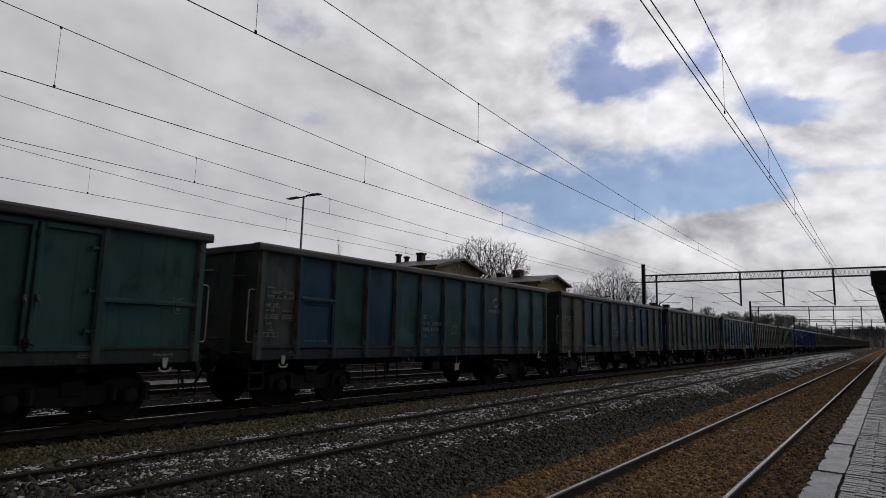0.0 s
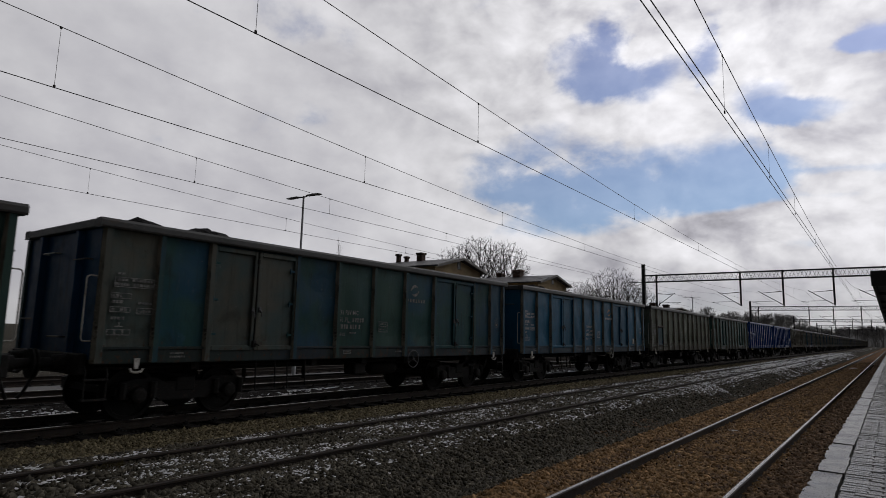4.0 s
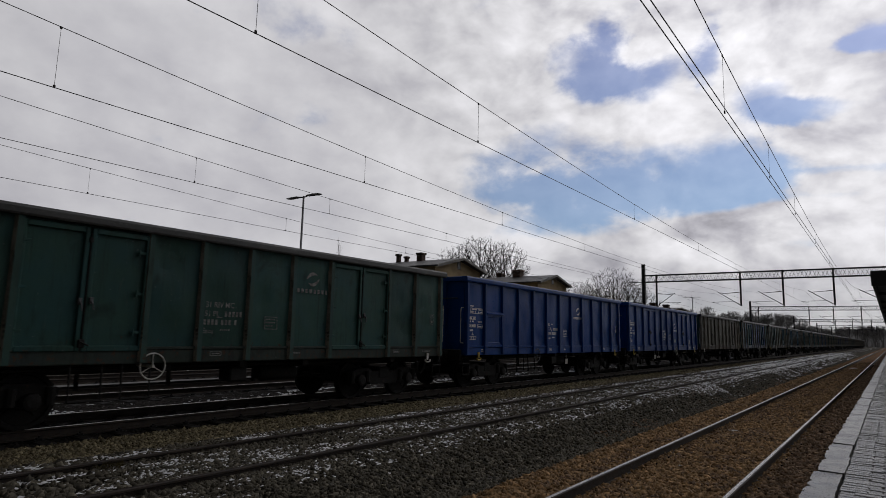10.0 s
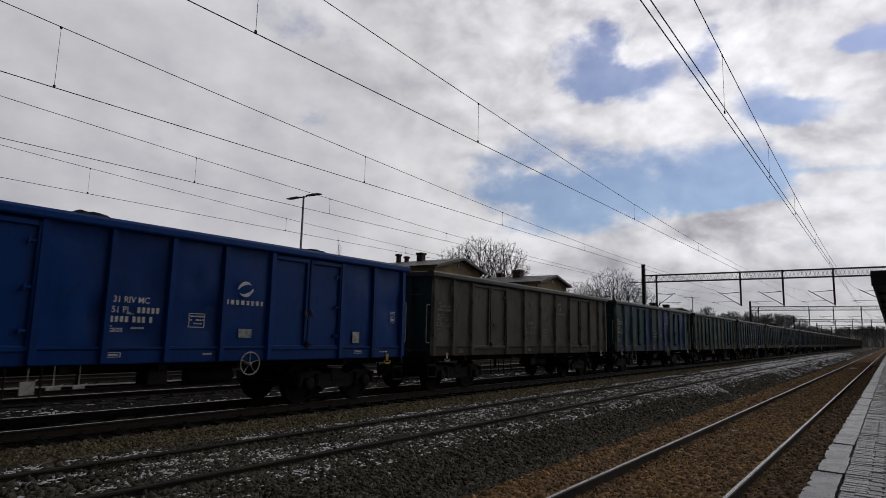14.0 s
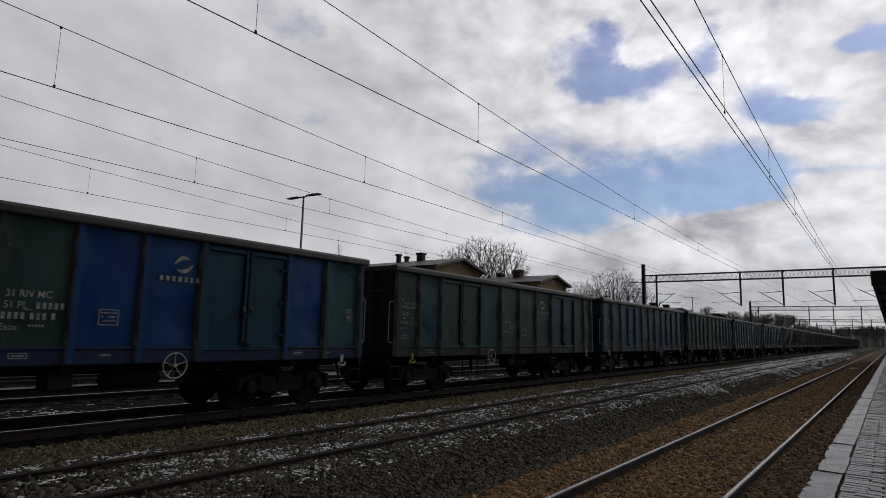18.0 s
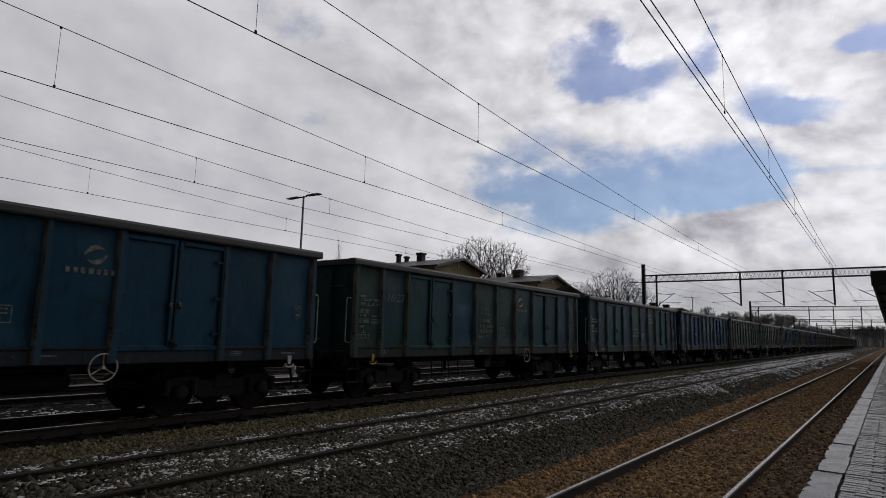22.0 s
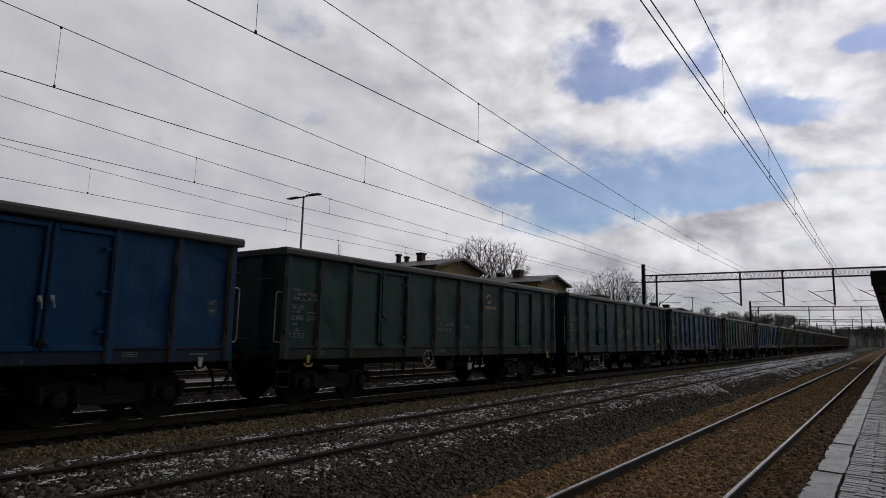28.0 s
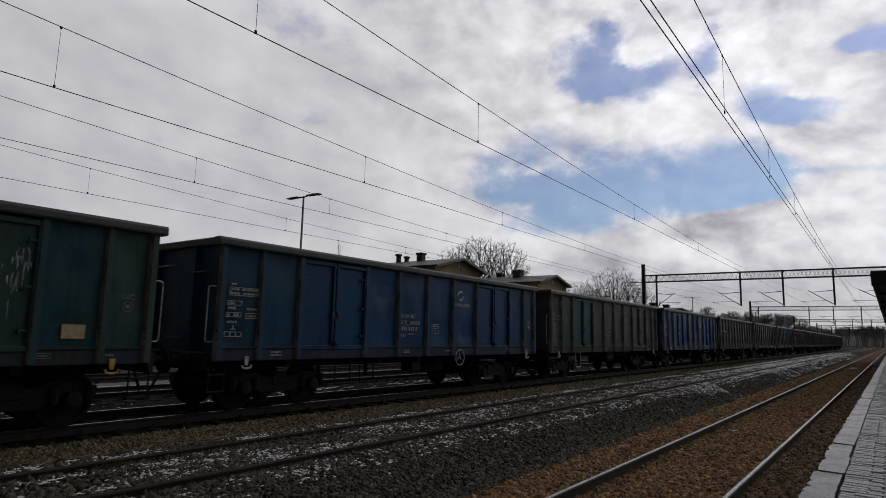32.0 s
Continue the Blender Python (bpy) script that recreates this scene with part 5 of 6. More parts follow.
def catenary(x0, x1, contact, low, top, droppers, label, double=False):
    """Contact wire, carrier wire and droppers over one track; x0 to x1 is the stagger along the first span."""
    base = thing("overhead_line", pose(0, 0, 0), label, "overhead line", "overhead lines")

    def across(y):
        k = (y - 1.0) / 75.0
        f = abs((k + 1) % 2 - 1)
        return x0 + (x1 - x0) * f

    ys = [-30 + 2.5 * i for i in range(120)] + [270, 296, 330, 370]
    for d in ((-0.05, 0.05) if double else (0.0,)):
        part("contact_wire", Shape().tube([(across(y) + d, y, contact) for y in ys], 0.0085, 5), M["wire"], base, smooth=True)
    part("carrier_wire", Shape().tube([(across(y), y, messenger_z(y, low, top)) for y in ys], 0.008, 5), M["wire"], base, smooth=True)
    for y in droppers:
        z = messenger_z(y, low, top)
        x = across(y)
        s = Shape().tube([(x, y, contact + 0.01), (x, y, z)], 0.004, 4)
        s.box(x - 0.011, x + 0.011, y - 0.02, y + 0.02, contact - 0.01, contact + 0.05, 0.005)
        s.box(x - 0.011, x + 0.011, y - 0.02, y + 0.02, z - 0.035, z + 0.012, 0.004)
        part("dropper", s, M["wire"], base)


catenary(-2.08, -2.55, 5.68, 6.08, 7.4, [11.2, 16.4, 21.6, 28.5, 36.0, 44.0, 52.0, 60.0, 68.0], "twin contact wires hung from a carrier wire", True)
catenary(-7.12, -7.3, 5.90, 6.22, 7.3, [4.9, 10.8, 21.1, 30.2, 39.0, 48.0, 57.0, 66.0], "contact wire hung from a sagging carrier wire")
catenary(-11.82, -11.9, 5.87, 6.10, 7.2, [4.05, 12.05, 19.7, 27.5, 36.0, 45.0, 54.0, 63.0], "contact wire hung from a sagging carrier wire")
catenary(-16.5, -16.3, 5.95, 6.13, 7.12, [-1.0, 9.6, 15.0, 22.3, 30.0, 38.0, 47.0, 56.0, 65.0], "contact wire hung from a sagging carrier wire")
catenary(-21.2, -21.1, 5.98, 6.18, 7.22, [2.0, 8.6, 16.8, 25.0, 33.0, 41.0, 50.0, 60.0], "contact wire hung from a sagging carrier wire")


def insulator(s, a, b):
    a, b = Vector(a), Vector(b)
    pts = [a.lerp(b, k / 12) for k in range(13)]
    s.tube(pts, [0.03 if k % 2 else 0.065 for k in range(13)], 8)


def cantilever(base, x, y, z_low, reach, side):
    """Swivelling arm on a drop post: strut, stay, insulators and registration arm."""
    e = side
    tip = Vector((x + e * reach, y, 7.3))
    foot = Vector((x + e * 0.12, y, z_low + 0.1))
    part("strut", Shape().tube([foot, tip], 0.04, 6), M["portal"], base)
    head = Vector((x + e * 0.12, y, 7.25))
    part("stay", Shape().tube([head, foot.lerp(tip, 0.86)], 0.03, 6), M["portal"], base)
    s = Shape()
    insulator(s, foot.lerp(tip, 0.02), foot.lerp(tip, 0.16))
    insulator(s, head.lerp(foot.lerp(tip, 0.86), 0.05), head.lerp(foot.lerp(tip, 0.86), 0.32))
    part("insulator", s, M["insulator"], base)
    arm = Shape().tube([foot.lerp(tip, 0.22) + Vector((0, 0, 0.05)), (x + e * (reach + 0.7), y, 6.12)], 0.02, 5)
    arm.tube([(x + e * (reach + 0.6), y, 6.1), (x + e * (reach - 0.1), y, 5.93)], 0.014, 5)
    part("registration_arm", arm, M["portal"], base)


def portal(y, k):
    base = thing("overhead_line_portal", pose(0, y, 0), "dark steel lattice portal carrying the overhead lines", "overhead line portal", "overhead line portals")
    left, right, z0, z1 = -24.8, 9.5, 8.72 - k * 0.25, 9.55 - k * 0.3
    for x, y0 in ((left, 0), (right, 0)):
        s = Shape()
        w = 0.19
        s.box(x - w, x - w + 0.05, -w, w, -0.6, 11.0 - k * 0.5)
        s.box(x + w - 0.05, x + w, -w, w, -0.6, 11.0 - k * 0.5)
        s.box(x - w, x + w, -0.03, 0.03, -0.6, 11.0 - k * 0.5)
        part("mast", s, M["portal"], base)
    for yy in (-0.3, 0.3):
        for z in (z0, z1):
            part("chord", Shape().box(left, right, yy - 0.05, yy + 0.05, z - 0.055, z + 0.055), M["portal"], base)
    s = Shape()
    n = 44
    for i in range(n):
        xa, xb = left + (right - left) * i / n, left + (right - left) * (i + 1) / n
        xm = (xa + xb) / 2
        for yy in (-0.3, 0.3):
            for p, q in (((xa, z0), (xm, z1)), ((xm, z1), (xb, z0))) if yy < 0 else (((xa, z1), (xm, z0)), ((xm, z0), (xb, z1))):
                s.tube([(p[0], yy, p[1]), (q[0], yy, q[1])], 0.028, 4, cap=False)
        if i % 2 == 0:
            s.tube([(xa, -0.3, z1), (xb, 0.3, z1)], 0.025, 4, cap=False)
            s.tube([(xa, -0.3, z0), (xb, 0.3, z0)], 0.025, 4, cap=False)
    part("lattice", s, M["portal"], base)
    if k == 0:
        arm = Shape().tube([(left, 0, z0), (left - 2.9, 0, z0)], 0.045, 6)
        arm.tube([(left - 2.0, 0, z0), (left - 2.0, 0, 5.2)], 0.025, 5)
        insulator(arm, (left - 2.9, 0, z0), (left - 2.9, 0, z0 - 0.6))
        part("feeder_arm", arm, M["portal"], base)
    for x, side, reach in ((-23.2, 1, 2.2), (-13.66, -1, 2.45), (-9.35, -1, 2.5), (-4.6, -1, 2.4), (0.3, -1, 2.75)):
        s = Shape()
        s.box(x - 0.09, x - 0.05, -0.09, 0.09, 5.65 - k * 0.15, z1 + 0.1)
        s.box(x + 0.05, x + 0.09, -0.09, 0.09, 5.65 - k * 0.15, z1 + 0.1)
        s.box(x - 0.05, x + 0.05, -0.02, 0.02, 5.65 - k * 0.15, z1 + 0.1)
        s.box(x - 0.14, x + 0.14, -0.36, 0.36, z0 - 0.1, z0 - 0.05)
        part("drop_post", s, M["portal"], base)
        cantilever(base, x, 0, 5.7, reach, side)


for k, y in enumerate(PORTALS[2:]):
    portal(y, min(k, 2))

# ---- platform ----
def make_platform():
    s = Shape()
    s.box(PLAT_X + 0.06, 12.0, -40, 420, -0.9, PLAT_Z - 0.075)
    slab = part("platform", s, M["concrete"])
    tagged(slab, "low concrete station platform with wet paving", "platform", kind="structure")
    bed = part("paving_bed", Shape().box(-0.43, 12.0, -40, 420, PLAT_Z - 0.074, PLAT_Z - 0.014), M["joint"], slab)
    y, k = -12.0, 0
    r = random.Random(8)

    def coping_stone(length, seed):
        """A worn concrete edging stone: rough front edge, broken corners, slightly dished top."""
        q = random.Random(seed)
        n = 16
        s = Shape()
        front, back = [], []
        bite = [(q.uniform(0, length), q.uniform(0.03, 0.08), q.uniform(0.005, 0.035)) for _ in range(2)]
        for i in range(n + 1):
            t = 0.003 + (length - 0.006) * i / n
            cut = sum(d * math.exp(-((t - c) / w) ** 2) for c, w, d in bite) + q.uniform(0, 0.012)
            if i in (0, n):
                cut += q.uniform(0.0, 0.035)
            front.append((PLAT_X + cut, t))
            back.append((-0.445 - q.uniform(0, 0.006), t))
        top = [(x, y, PLAT_Z - q.uniform(0, 0.003)) for x, y in front] + [(x, y, PLAT_Z - q.uniform(0, 0.003)) for x, y in back]
        low = [(PLAT_X + (x - PLAT_X) * 0.3, y, PLAT_Z - 0.14) for x, y in front] + [(x, y, PLAT_Z - 0.14) for x, y in back]
        m = n + 1
        s.poly(top + low, [(i, i + 1, m + i + 1, m + i) for i in range(n)] + [(i, i + 1, 2 * m + i + 1, 2 * m + i) for i in range(n)]
               + [(m + i, m + i + 1, 3 * m + i + 1, 3 * m + i) for i in range(n)] + [(0, m, 3 * m, 2 * m), (n, m + n, 3 * m + n, 2 * m + n)])
        return s.mesh("coping_stone")

    shapes = [coping_stone(1.0, 50 + j) for j in range(6)]
    while y < 120:
        painted("coping_stone", shapes[(k * 5 + k // 3) % 6], M["coping"], slab, pose(r.uniform(-0.008, 0.008), y, r.uniform(-0.005, 0.003), r.uniform(-0.15, 0.15), r.uniform(-0.6, 0.6), r.uniform(-0.25, 0.25)))
        y += 1.0
        k += 1
    part("far_coping", Shape().box(PLAT_X, -0.445, 120, 420, PLAT_Z - 0.14, PLAT_Z), M["coping"], slab)
    # pavers: rows across the platform
    stone = []
    for j in range(3):
        s = Shape().box(0.003, 0.197, 0.004, 0.096, PLAT_Z - 0.07, PLAT_Z, 0.007)
        stone.append(s.mesh("paver"))
    count, y, row = 0, 5.2, 0
    rest_v = []
    while y < 45:
        x = -0.435 - (0.1 if row % 2 else 0.0)
        while x < 0.35:
            x0 = max(x, -0.435)
            if count < 300:
                painted("paver", stone[(row + count) % 3], M["paver"], slab, pose(x0, y, r.uniform(-0.005, 0.003), r.uniform(-1.1, 1.1), r.uniform(-0.8, 0.8), r.uniform(-1, 1)))
                count += 1
            else:
                rest_v.append((x0, y, r.uniform(-0.007, 0.004)))
            x += 0.2
        y += 0.1
        row += 1
    s = Shape()
    for x, y, z in rest_v:
        s.box(x + 0.003, x + 0.197, y + 0.004, y + 0.096, PLAT_Z - 0.07, PLAT_Z + z)
    tagged(part("paver_field", s, M["paver"], slab), kind="stuff")
    part("far_paving", Shape().box(0.36, 12.0, 5.2, 45, PLAT_Z - 0.0139, PLAT_Z - 0.004), M["paver"], slab)
    part("far_paving", Shape().box(-0.43, 12.0, -40, 5.15, PLAT_Z - 0.0139, PLAT_Z - 0.004), M["paver"], slab)
    part("far_paving", Shape().box(-0.43, 12.0, 45.05, 420, PLAT_Z - 0.0139, PLAT_Z - 0.004), M["paver"], slab)


make_platform()


def platform_snow(x, y, wide, seed):
    """A few crumbs of snow left in the joints of the paving."""
    g = random.Random(seed)
    s = Shape()
    for _ in range(46):
        a, b = x + g.gauss(0, 0.10) * wide, y + g.gauss(0, 0.10) * wide
        r = g.uniform(0.008, 0.03)
        ring = [(a + r * g.uniform(0.6, 1.2) * math.cos(w), b + 0.7 * r * g.uniform(0.6, 1.2) * math.sin(w)) for w in (0.0, 1.05, 2.1, 3.14, 4.2, 5.25)]
        n = len(ring)
        s.poly([(p, q, PLAT_Z - 0.004) for p, q in ring] + [(a, b, PLAT_Z + r * 0.4)], [(j, (j + 1) % n, n) for j in range(n)])
    ob = part("snow_crumbs", s, M["snow"])
    tagged(ob, "small crumbs of old snow on the wet paving", "snow", kind="stuff")


for x, y, wide, seed in ((-0.34, 9.85, 0.8, 3), (-0.24, 15.0, 0.8, 4)):
    platform_snow(x, y, wide, seed)


def make_canopy():
    """The platform roof: a dark edge beam, sheeting and posts in the middle of the platform."""
    base = thing("platform_canopy", pose(0, 0, 0), "dark platform canopy with a deep edge beam on steel posts", "platform canopy", kind="structure")
    part("roof_sheet", Shape().prism([(-0.36, 4.02), (3.2, 3.72), (6.9, 4.02), (6.9, 4.10), (3.2, 3.80), (-0.36, 4.10)], "y", 25.0, 95.0), M["canopy"], base)
    part("edge_beam", Shape().box(-0.45, -0.37, 25.0, 95.0, 3.78, 4.12, 0.01), M["canopy"], base)
    part("edge_beam", Shape().box(6.91, 7.0, 25.0, 95.0, 3.78, 4.12, 0.01), M["canopy"], base)
    part("end_fascia", Shape().box(-0.44, 7.0, 24.86, 24.98, 3.62, 4.13, 0.01), M["canopy"], base)
    y = 26.5
    while y < 95:
        part("rafter", Shape().prism([(-0.34, 3.98), (3.2, 3.66), (6.8, 3.98), (6.8, 3.86), (3.2, 3.40), (-0.34, 3.86)], "y", y - 0.06, y + 0.06), M["canopy"], base)
        part("post", Shape().box(3.08, 3.32, y - 0.12, y + 0.12, PLAT_Z - 0.01, 3.45, 0.02), M["canopy"], base)
        y += 6.5


make_canopy()

# ---- island platform between the far tracks, and its lamps ----
def island():
    s = Shape().box(-19.5, -18.2, -40, 160, -0.6, -0.1)
    ob = part("island_platform", s, M["concrete_old"])
    tagged(ob, "low concrete platform with snow along its edge", "platform", kind="structure")
    g, y = random.Random(14), -6.0
    while y < 90:
        w = g.uniform(0.6, 3.2)
        part("snow_cover", Shape().box(-18.33, -18.26 - g.uniform(0, 0.03), y, y + w, -0.0999, -0.08, 0.008), M["snow"], ob, "thin strip of snow")
        y += w + g.uniform(0.4, 2.2)


island()


def street_lamp(y, z):
    base = thing("platform_lamp", pose(-18.85, y, -0.1), "tall grey lamp post with two flat lamp heads", "lamp post", "platform lamps")
    top = z + 0.1
    part("pole", Shape().tube([(0, 0, -0.03), (0, 0, 1.2), (0, 0, 1.21), (0, 0, top)], [0.075, 0.075, 0.055, 0.04], 10), M["pole"], base, smooth=True)
    for e in (-1, 1):
        part("arm", Shape().tube([(0, 0, top - 0.04), (e * 0.34, 0, top + 0.0)], 0.025, 6), M["galv"], base)
        s = Shape()
        s.prism([(e * 0.22, 0.0), (e * 0.32, 0.035), (e * 0.80, 0.035), (e * 1.0, 0.015), (e * 1.0, 0.0), (e * 0.80, -0.015)], "y", -0.10, 0.10)
        part("lamp_head", s, M["lamp_body"], base, "flat grey lamp head", pose(0, 0, top - 0.02))


street_lamp(15.75, 7.05)
street_lamp(75.4, 6.72)


# ---- station buildings beyond the tracks ----
def station_wing(x, y0, y1, depth, eaves, peak, chimneys, label, windows=True):
    base = thing("station_building", pose(x, 0, 0), label, "building", "station buildings")
    ym = (y0 + y1) / 2
    s = Shape()
    s.prism([(y0 + 0.5, -0.5), (y1 - 0.5, -0.5), (y1 - 0.5, eaves + 0.12), (ym, peak - 0.12), (y0 + 0.5, eaves + 0.12)], "x", -depth, 0.0)
    part("wall", s, M["plaster"], base)
    for e, ye in ((-1, y0), (1, y1)):
        s = Shape()
        a, b = (ym, peak), (ye, eaves - 0.05)
        pts = [a, b, (b[0], b[1] + 0.16), (a[0], a[1] + 0.16)]
        s.prism(pts, "x", -depth - 0.3, 0.7)
        part("roof_slope", s, M["roof"], base)
        s = Shape()
        s.prism([(a[0], a[1] - 0.10), (b[0], b[1] - 0.10), (b[0], b[1] + 0.18), (a[0], a[1] + 0.18)], "x", 0.70, 0.76)
        part("verge_board", s, M["verge"], base)
    for cx, cy, w, z0, z1 in chimneys:
        s = Shape().box(cx - w, cx + w, cy - w, cy + w, z0, z1, 0.03)
        s.box(cx - w - 0.09, cx + w + 0.09, cy - w - 0.09, cy + w + 0.09, z1 - 0.25, z1 - 0.02, 0.03)
        part("chimney", s, M["brick"], base)
    if windows:
        rows = [(ym, eaves + 0.50, 0.22, 0.34)] + [(ym + d, eaves - 1.75 - fl * 3.4, 0.55, 0.85) for fl in (0, 1) for d in (-2.6, 0, 2.6)]
        for wy, wz, hw, hh in rows:
            win = part("window", Shape().box(-0.05, 0.03, wy - hw - 0.09, wy + hw + 0.09, wz - hh - 0.09, wz + hh + 0.09, 0.01), M["verge"], base)
            part("pane", Shape().box(0.031, 0.04, wy - hw, wy + hw, wz - hh, wz + hh), M["glass"], win)
            part("glazing_bar", Shape().box(0.041, 0.06, wy - 0.03, wy + 0.03, wz - hh, wz + hh), M["verge"], win)


station_wing(-38, 49.2, 58.9, 16.0, 8.65, 9.82, [(-9.0, 54.26, 0.22, 8.9, 11.0), (-8.0, 54.56, 0.2, 8.9, 10.7), (-5.6, 54.3, 0.38, 8.9, 10.95)], "ochre station building with a low dark gabled roof and chimneys")
station_wing(-38, 72.1, 82.1, 16.0, 8.85, 10.08, [(-5.5, 77.0, 0.62, 9.2, 11.2), (-10.0, 79.5, 0.4, 9.0, 11.1)], "ochre wing of the station with a low dark gabled roof")
station_wing(-38, 128.0, 152.0, 12.0, 7.6, 8.6, [(-3, 131.5, 0.6, 7.6, 9.4), (-3, 141.0, 0.6, 7.6, 9.5)], "small far building with a low roof and two chimneys", False)

# ---- bare trees ----
def tree_meshes(name, seed, height, radius, spread, stems=1, depth=6, trunk=0.24, twig=0.014, bias=0.25, fork=(2, 3), dome=0.0, blunt=1.0):
    """Trunk and crown of a leafless tree, grown by forking."""
    r = random.Random(seed)
    wood, crown = Shape(), Shape()

    def grow(p, d, length, rad, level):
        s = wood if level < 1 else crown
        n = 3 if level < 3 else 2
        pts, rs = [p.copy()], [rad]
        end = rad * (0.78 if level < depth - 1 else 0.4)
        for k in range(n):
            d = (d + Vector((r.gauss(0, 0.13), r.gauss(0, 0.13), r.gauss(0.03, 0.1)))).normalized()
            p = p + d * (length / n)
            pts.append(p.copy())
            rs.append(max(twig * 0.6, rad + (end - rad) * (k + 1) / n))
        s.tube(pts, rs, 6 if level < 2 else 4 if level < 4 else 3, cap=False)
        if level >= depth:
            return
        kids = r.randint(*fork) + (1 if level >= depth - 3 else 0)
        for c in range(kids):
            w = r.uniform(0, 2 * math.pi)
            side = d.orthogonal().normalized()
            side = Matrix.Rotation(w, 3, d) @ side
            ang = r.uniform(0.3, 0.8) * spread
            nd = (d * math.cos(ang) + side * math.sin(ang) + Vector((0, 0, bias))).normalized()
            t = r.uniform(0.55, 1.0) if c else 1.0
            q = pts[-2].lerp(pts[-1], t) if level else pts[-1]
            grow(q, nd, length * r.uniform(0.66, 0.86), max(twig, end * r.uniform(0.6, 0.85)), level + 1)

    for k in range(stems):
        tilt = Vector((r.gauss(0, 0.12), r.gauss(0, 0.12), 1)).normalized() if stems > 1 else Vector((0.03, 0.02, 1)).normalized()
        grow(Vector((r.uniform(-0.5, 0.5) * (stems > 1), r.uniform(-0.5, 0.5) * (stems > 1), -0.3)), tilt, height * 0.24, trunk, 0)
    top = max(p[2] for p in crown.v)
    wide = sorted(math.hypot(p[0], p[1]) for p in crown.v)[int(len(crown.v) * 0.97)]
    kz, kx = height / top, radius / wide
    for s in (wood, crown):
        s.v = [(p[0], p[1], top * (1 - max(0.0, 1 - p[2] / top) ** blunt) if p[2] > 0 else p[2]) for p in s.v]
        s.v = [(p[0] * kx * (1 + dome * max(0.0, p[2] / top) ** 1.5), p[1] * kx * (1 + dome * max(0.0, p[2] / top) ** 1.5), p[2] * kz) for p in s.v]
    return wood, crown


def tree(name, at, label, wood, crown, mat, group=""):
    base = thing(name, at, label, "tree", group)
    part("trunk", wood, mat, base)
    part("crown", crown, mat, base)
    return base


def grown_tree(seed, middle, radii, count, step, tip, lean=0.0):
    """Trunk and crown of a leafless tree whose branches reach for points spread through its crown."""
    g = np.random.default_rng(seed)
    p = g.normal(size=(count, 3))
    p /= np.linalg.norm(p, axis=1, keepdims=True)
    p *= (g.random((count, 1)) ** 0.38) * np.array(radii)
    p[:, 2] += middle
    p = p[p[:, 2] > middle - 0.75 * radii[2]]
    nodes, parent = [np.array((0.0, 0.0, -0.3))], [-1]
    while nodes[-1][2] < middle - radii[2] * 0.9:
        nodes.append(nodes[-1] + np.array((lean + g.normal(0, 0.06), g.normal(0, 0.06), 1.0)) * step)
        parent.append(len(nodes) - 2)
    stem = len(nodes)
    at = np.array(nodes)
    d = np.linalg.norm(p[:, None] - at[None], axis=2)
    near, dist = d.argmin(1), d.min(1)
    kids = np.zeros(6000, int)
    for _ in range(110):
        fresh = []
        for k in np.unique(near):
            if kids[k] >= 3 or len(nodes) >= 5000:
                continue
            way = p[near == k] - nodes[k]
            way = (way / (np.linalg.norm(way, axis=1, keepdims=True) + 1e-6)).mean(0) + g.normal(0, 0.08, 3) + np.array((0, 0, 0.10))
            if parent[k] >= 0:
                way = way + 0.7 * (nodes[k] - nodes[parent[k]]) / step
            nodes.append(nodes[k] + way / (np.linalg.norm(way) + 1e-6) * step)
            parent.append(int(k))
            kids[k] += 1
            fresh.append(len(nodes) - 1)
        if not fresh:
            break
        at = np.array([nodes[k] for k in fresh])
        d = np.linalg.norm(p[:, None] - at[None], axis=2)
        better = d.min(1) < dist
        near = np.where(better, np.array(fresh)[d.argmin(1)], near)
        dist = np.minimum(dist, d.min(1))
        keep = dist > step * 1.15
        p, near, dist = p[keep], near[keep], dist[keep]
        if not len(p):
            break
    n = len(nodes)
    below = [[] for _ in range(n)]
    for k in range(1, n):
        below[parent[k]].append(k)
    area = [0.0] * n
    for k in reversed(range(n)):
        area[k] = max(tip ** 2.3, sum(area[c] for c in below[k]))
    rad = [a ** (1 / 2.3) for a in area]
    wood, crown = Shape(), Shape()
    wood.tube([nodes[k] for k in range(stem)], [rad[k] for k in range(stem)], 7, cap=False)
    starts = [(k, c) for k in range(n) for c in below[k] if k >= stem - 1 and (len(below[k]) > 1 or k == stem - 1)]
    for k, c in starts:
        path, rs = [nodes[k], nodes[c]], [min(rad[k], rad[c] * 1.25), rad[c]]
        while len(below[c]) == 1:
            c = below[c][0]
            path.append(nodes[c])
            rs.append(rad[c])
        crown.tube(path, rs, 5 if rs[0] > 0.08 else 3, cap=False)
    # short straight twigs at the ends of the branches
    core = np.array((0.0, 0.0, middle - radii[2] * 0.8))
    for k in range(stem, n):
        if rad[k] < tip * 1.5 and g.random() < 0.75:
            for _ in range(2):
                way = (nodes[k] - core) / np.linalg.norm(nodes[k] - core) + g.normal(0, 0.45, 3)
                way = way / np.linalg.norm(way) * g.uniform(0.35, 0.9)
                crown.tube([nodes[k], nodes[k] + way * 0.5 + g.normal(0, 0.03, 3), nodes[k] + way], [tip * 0.75, tip * 0.6, tip * 0.4], 3, cap=False)
    return wood, crown


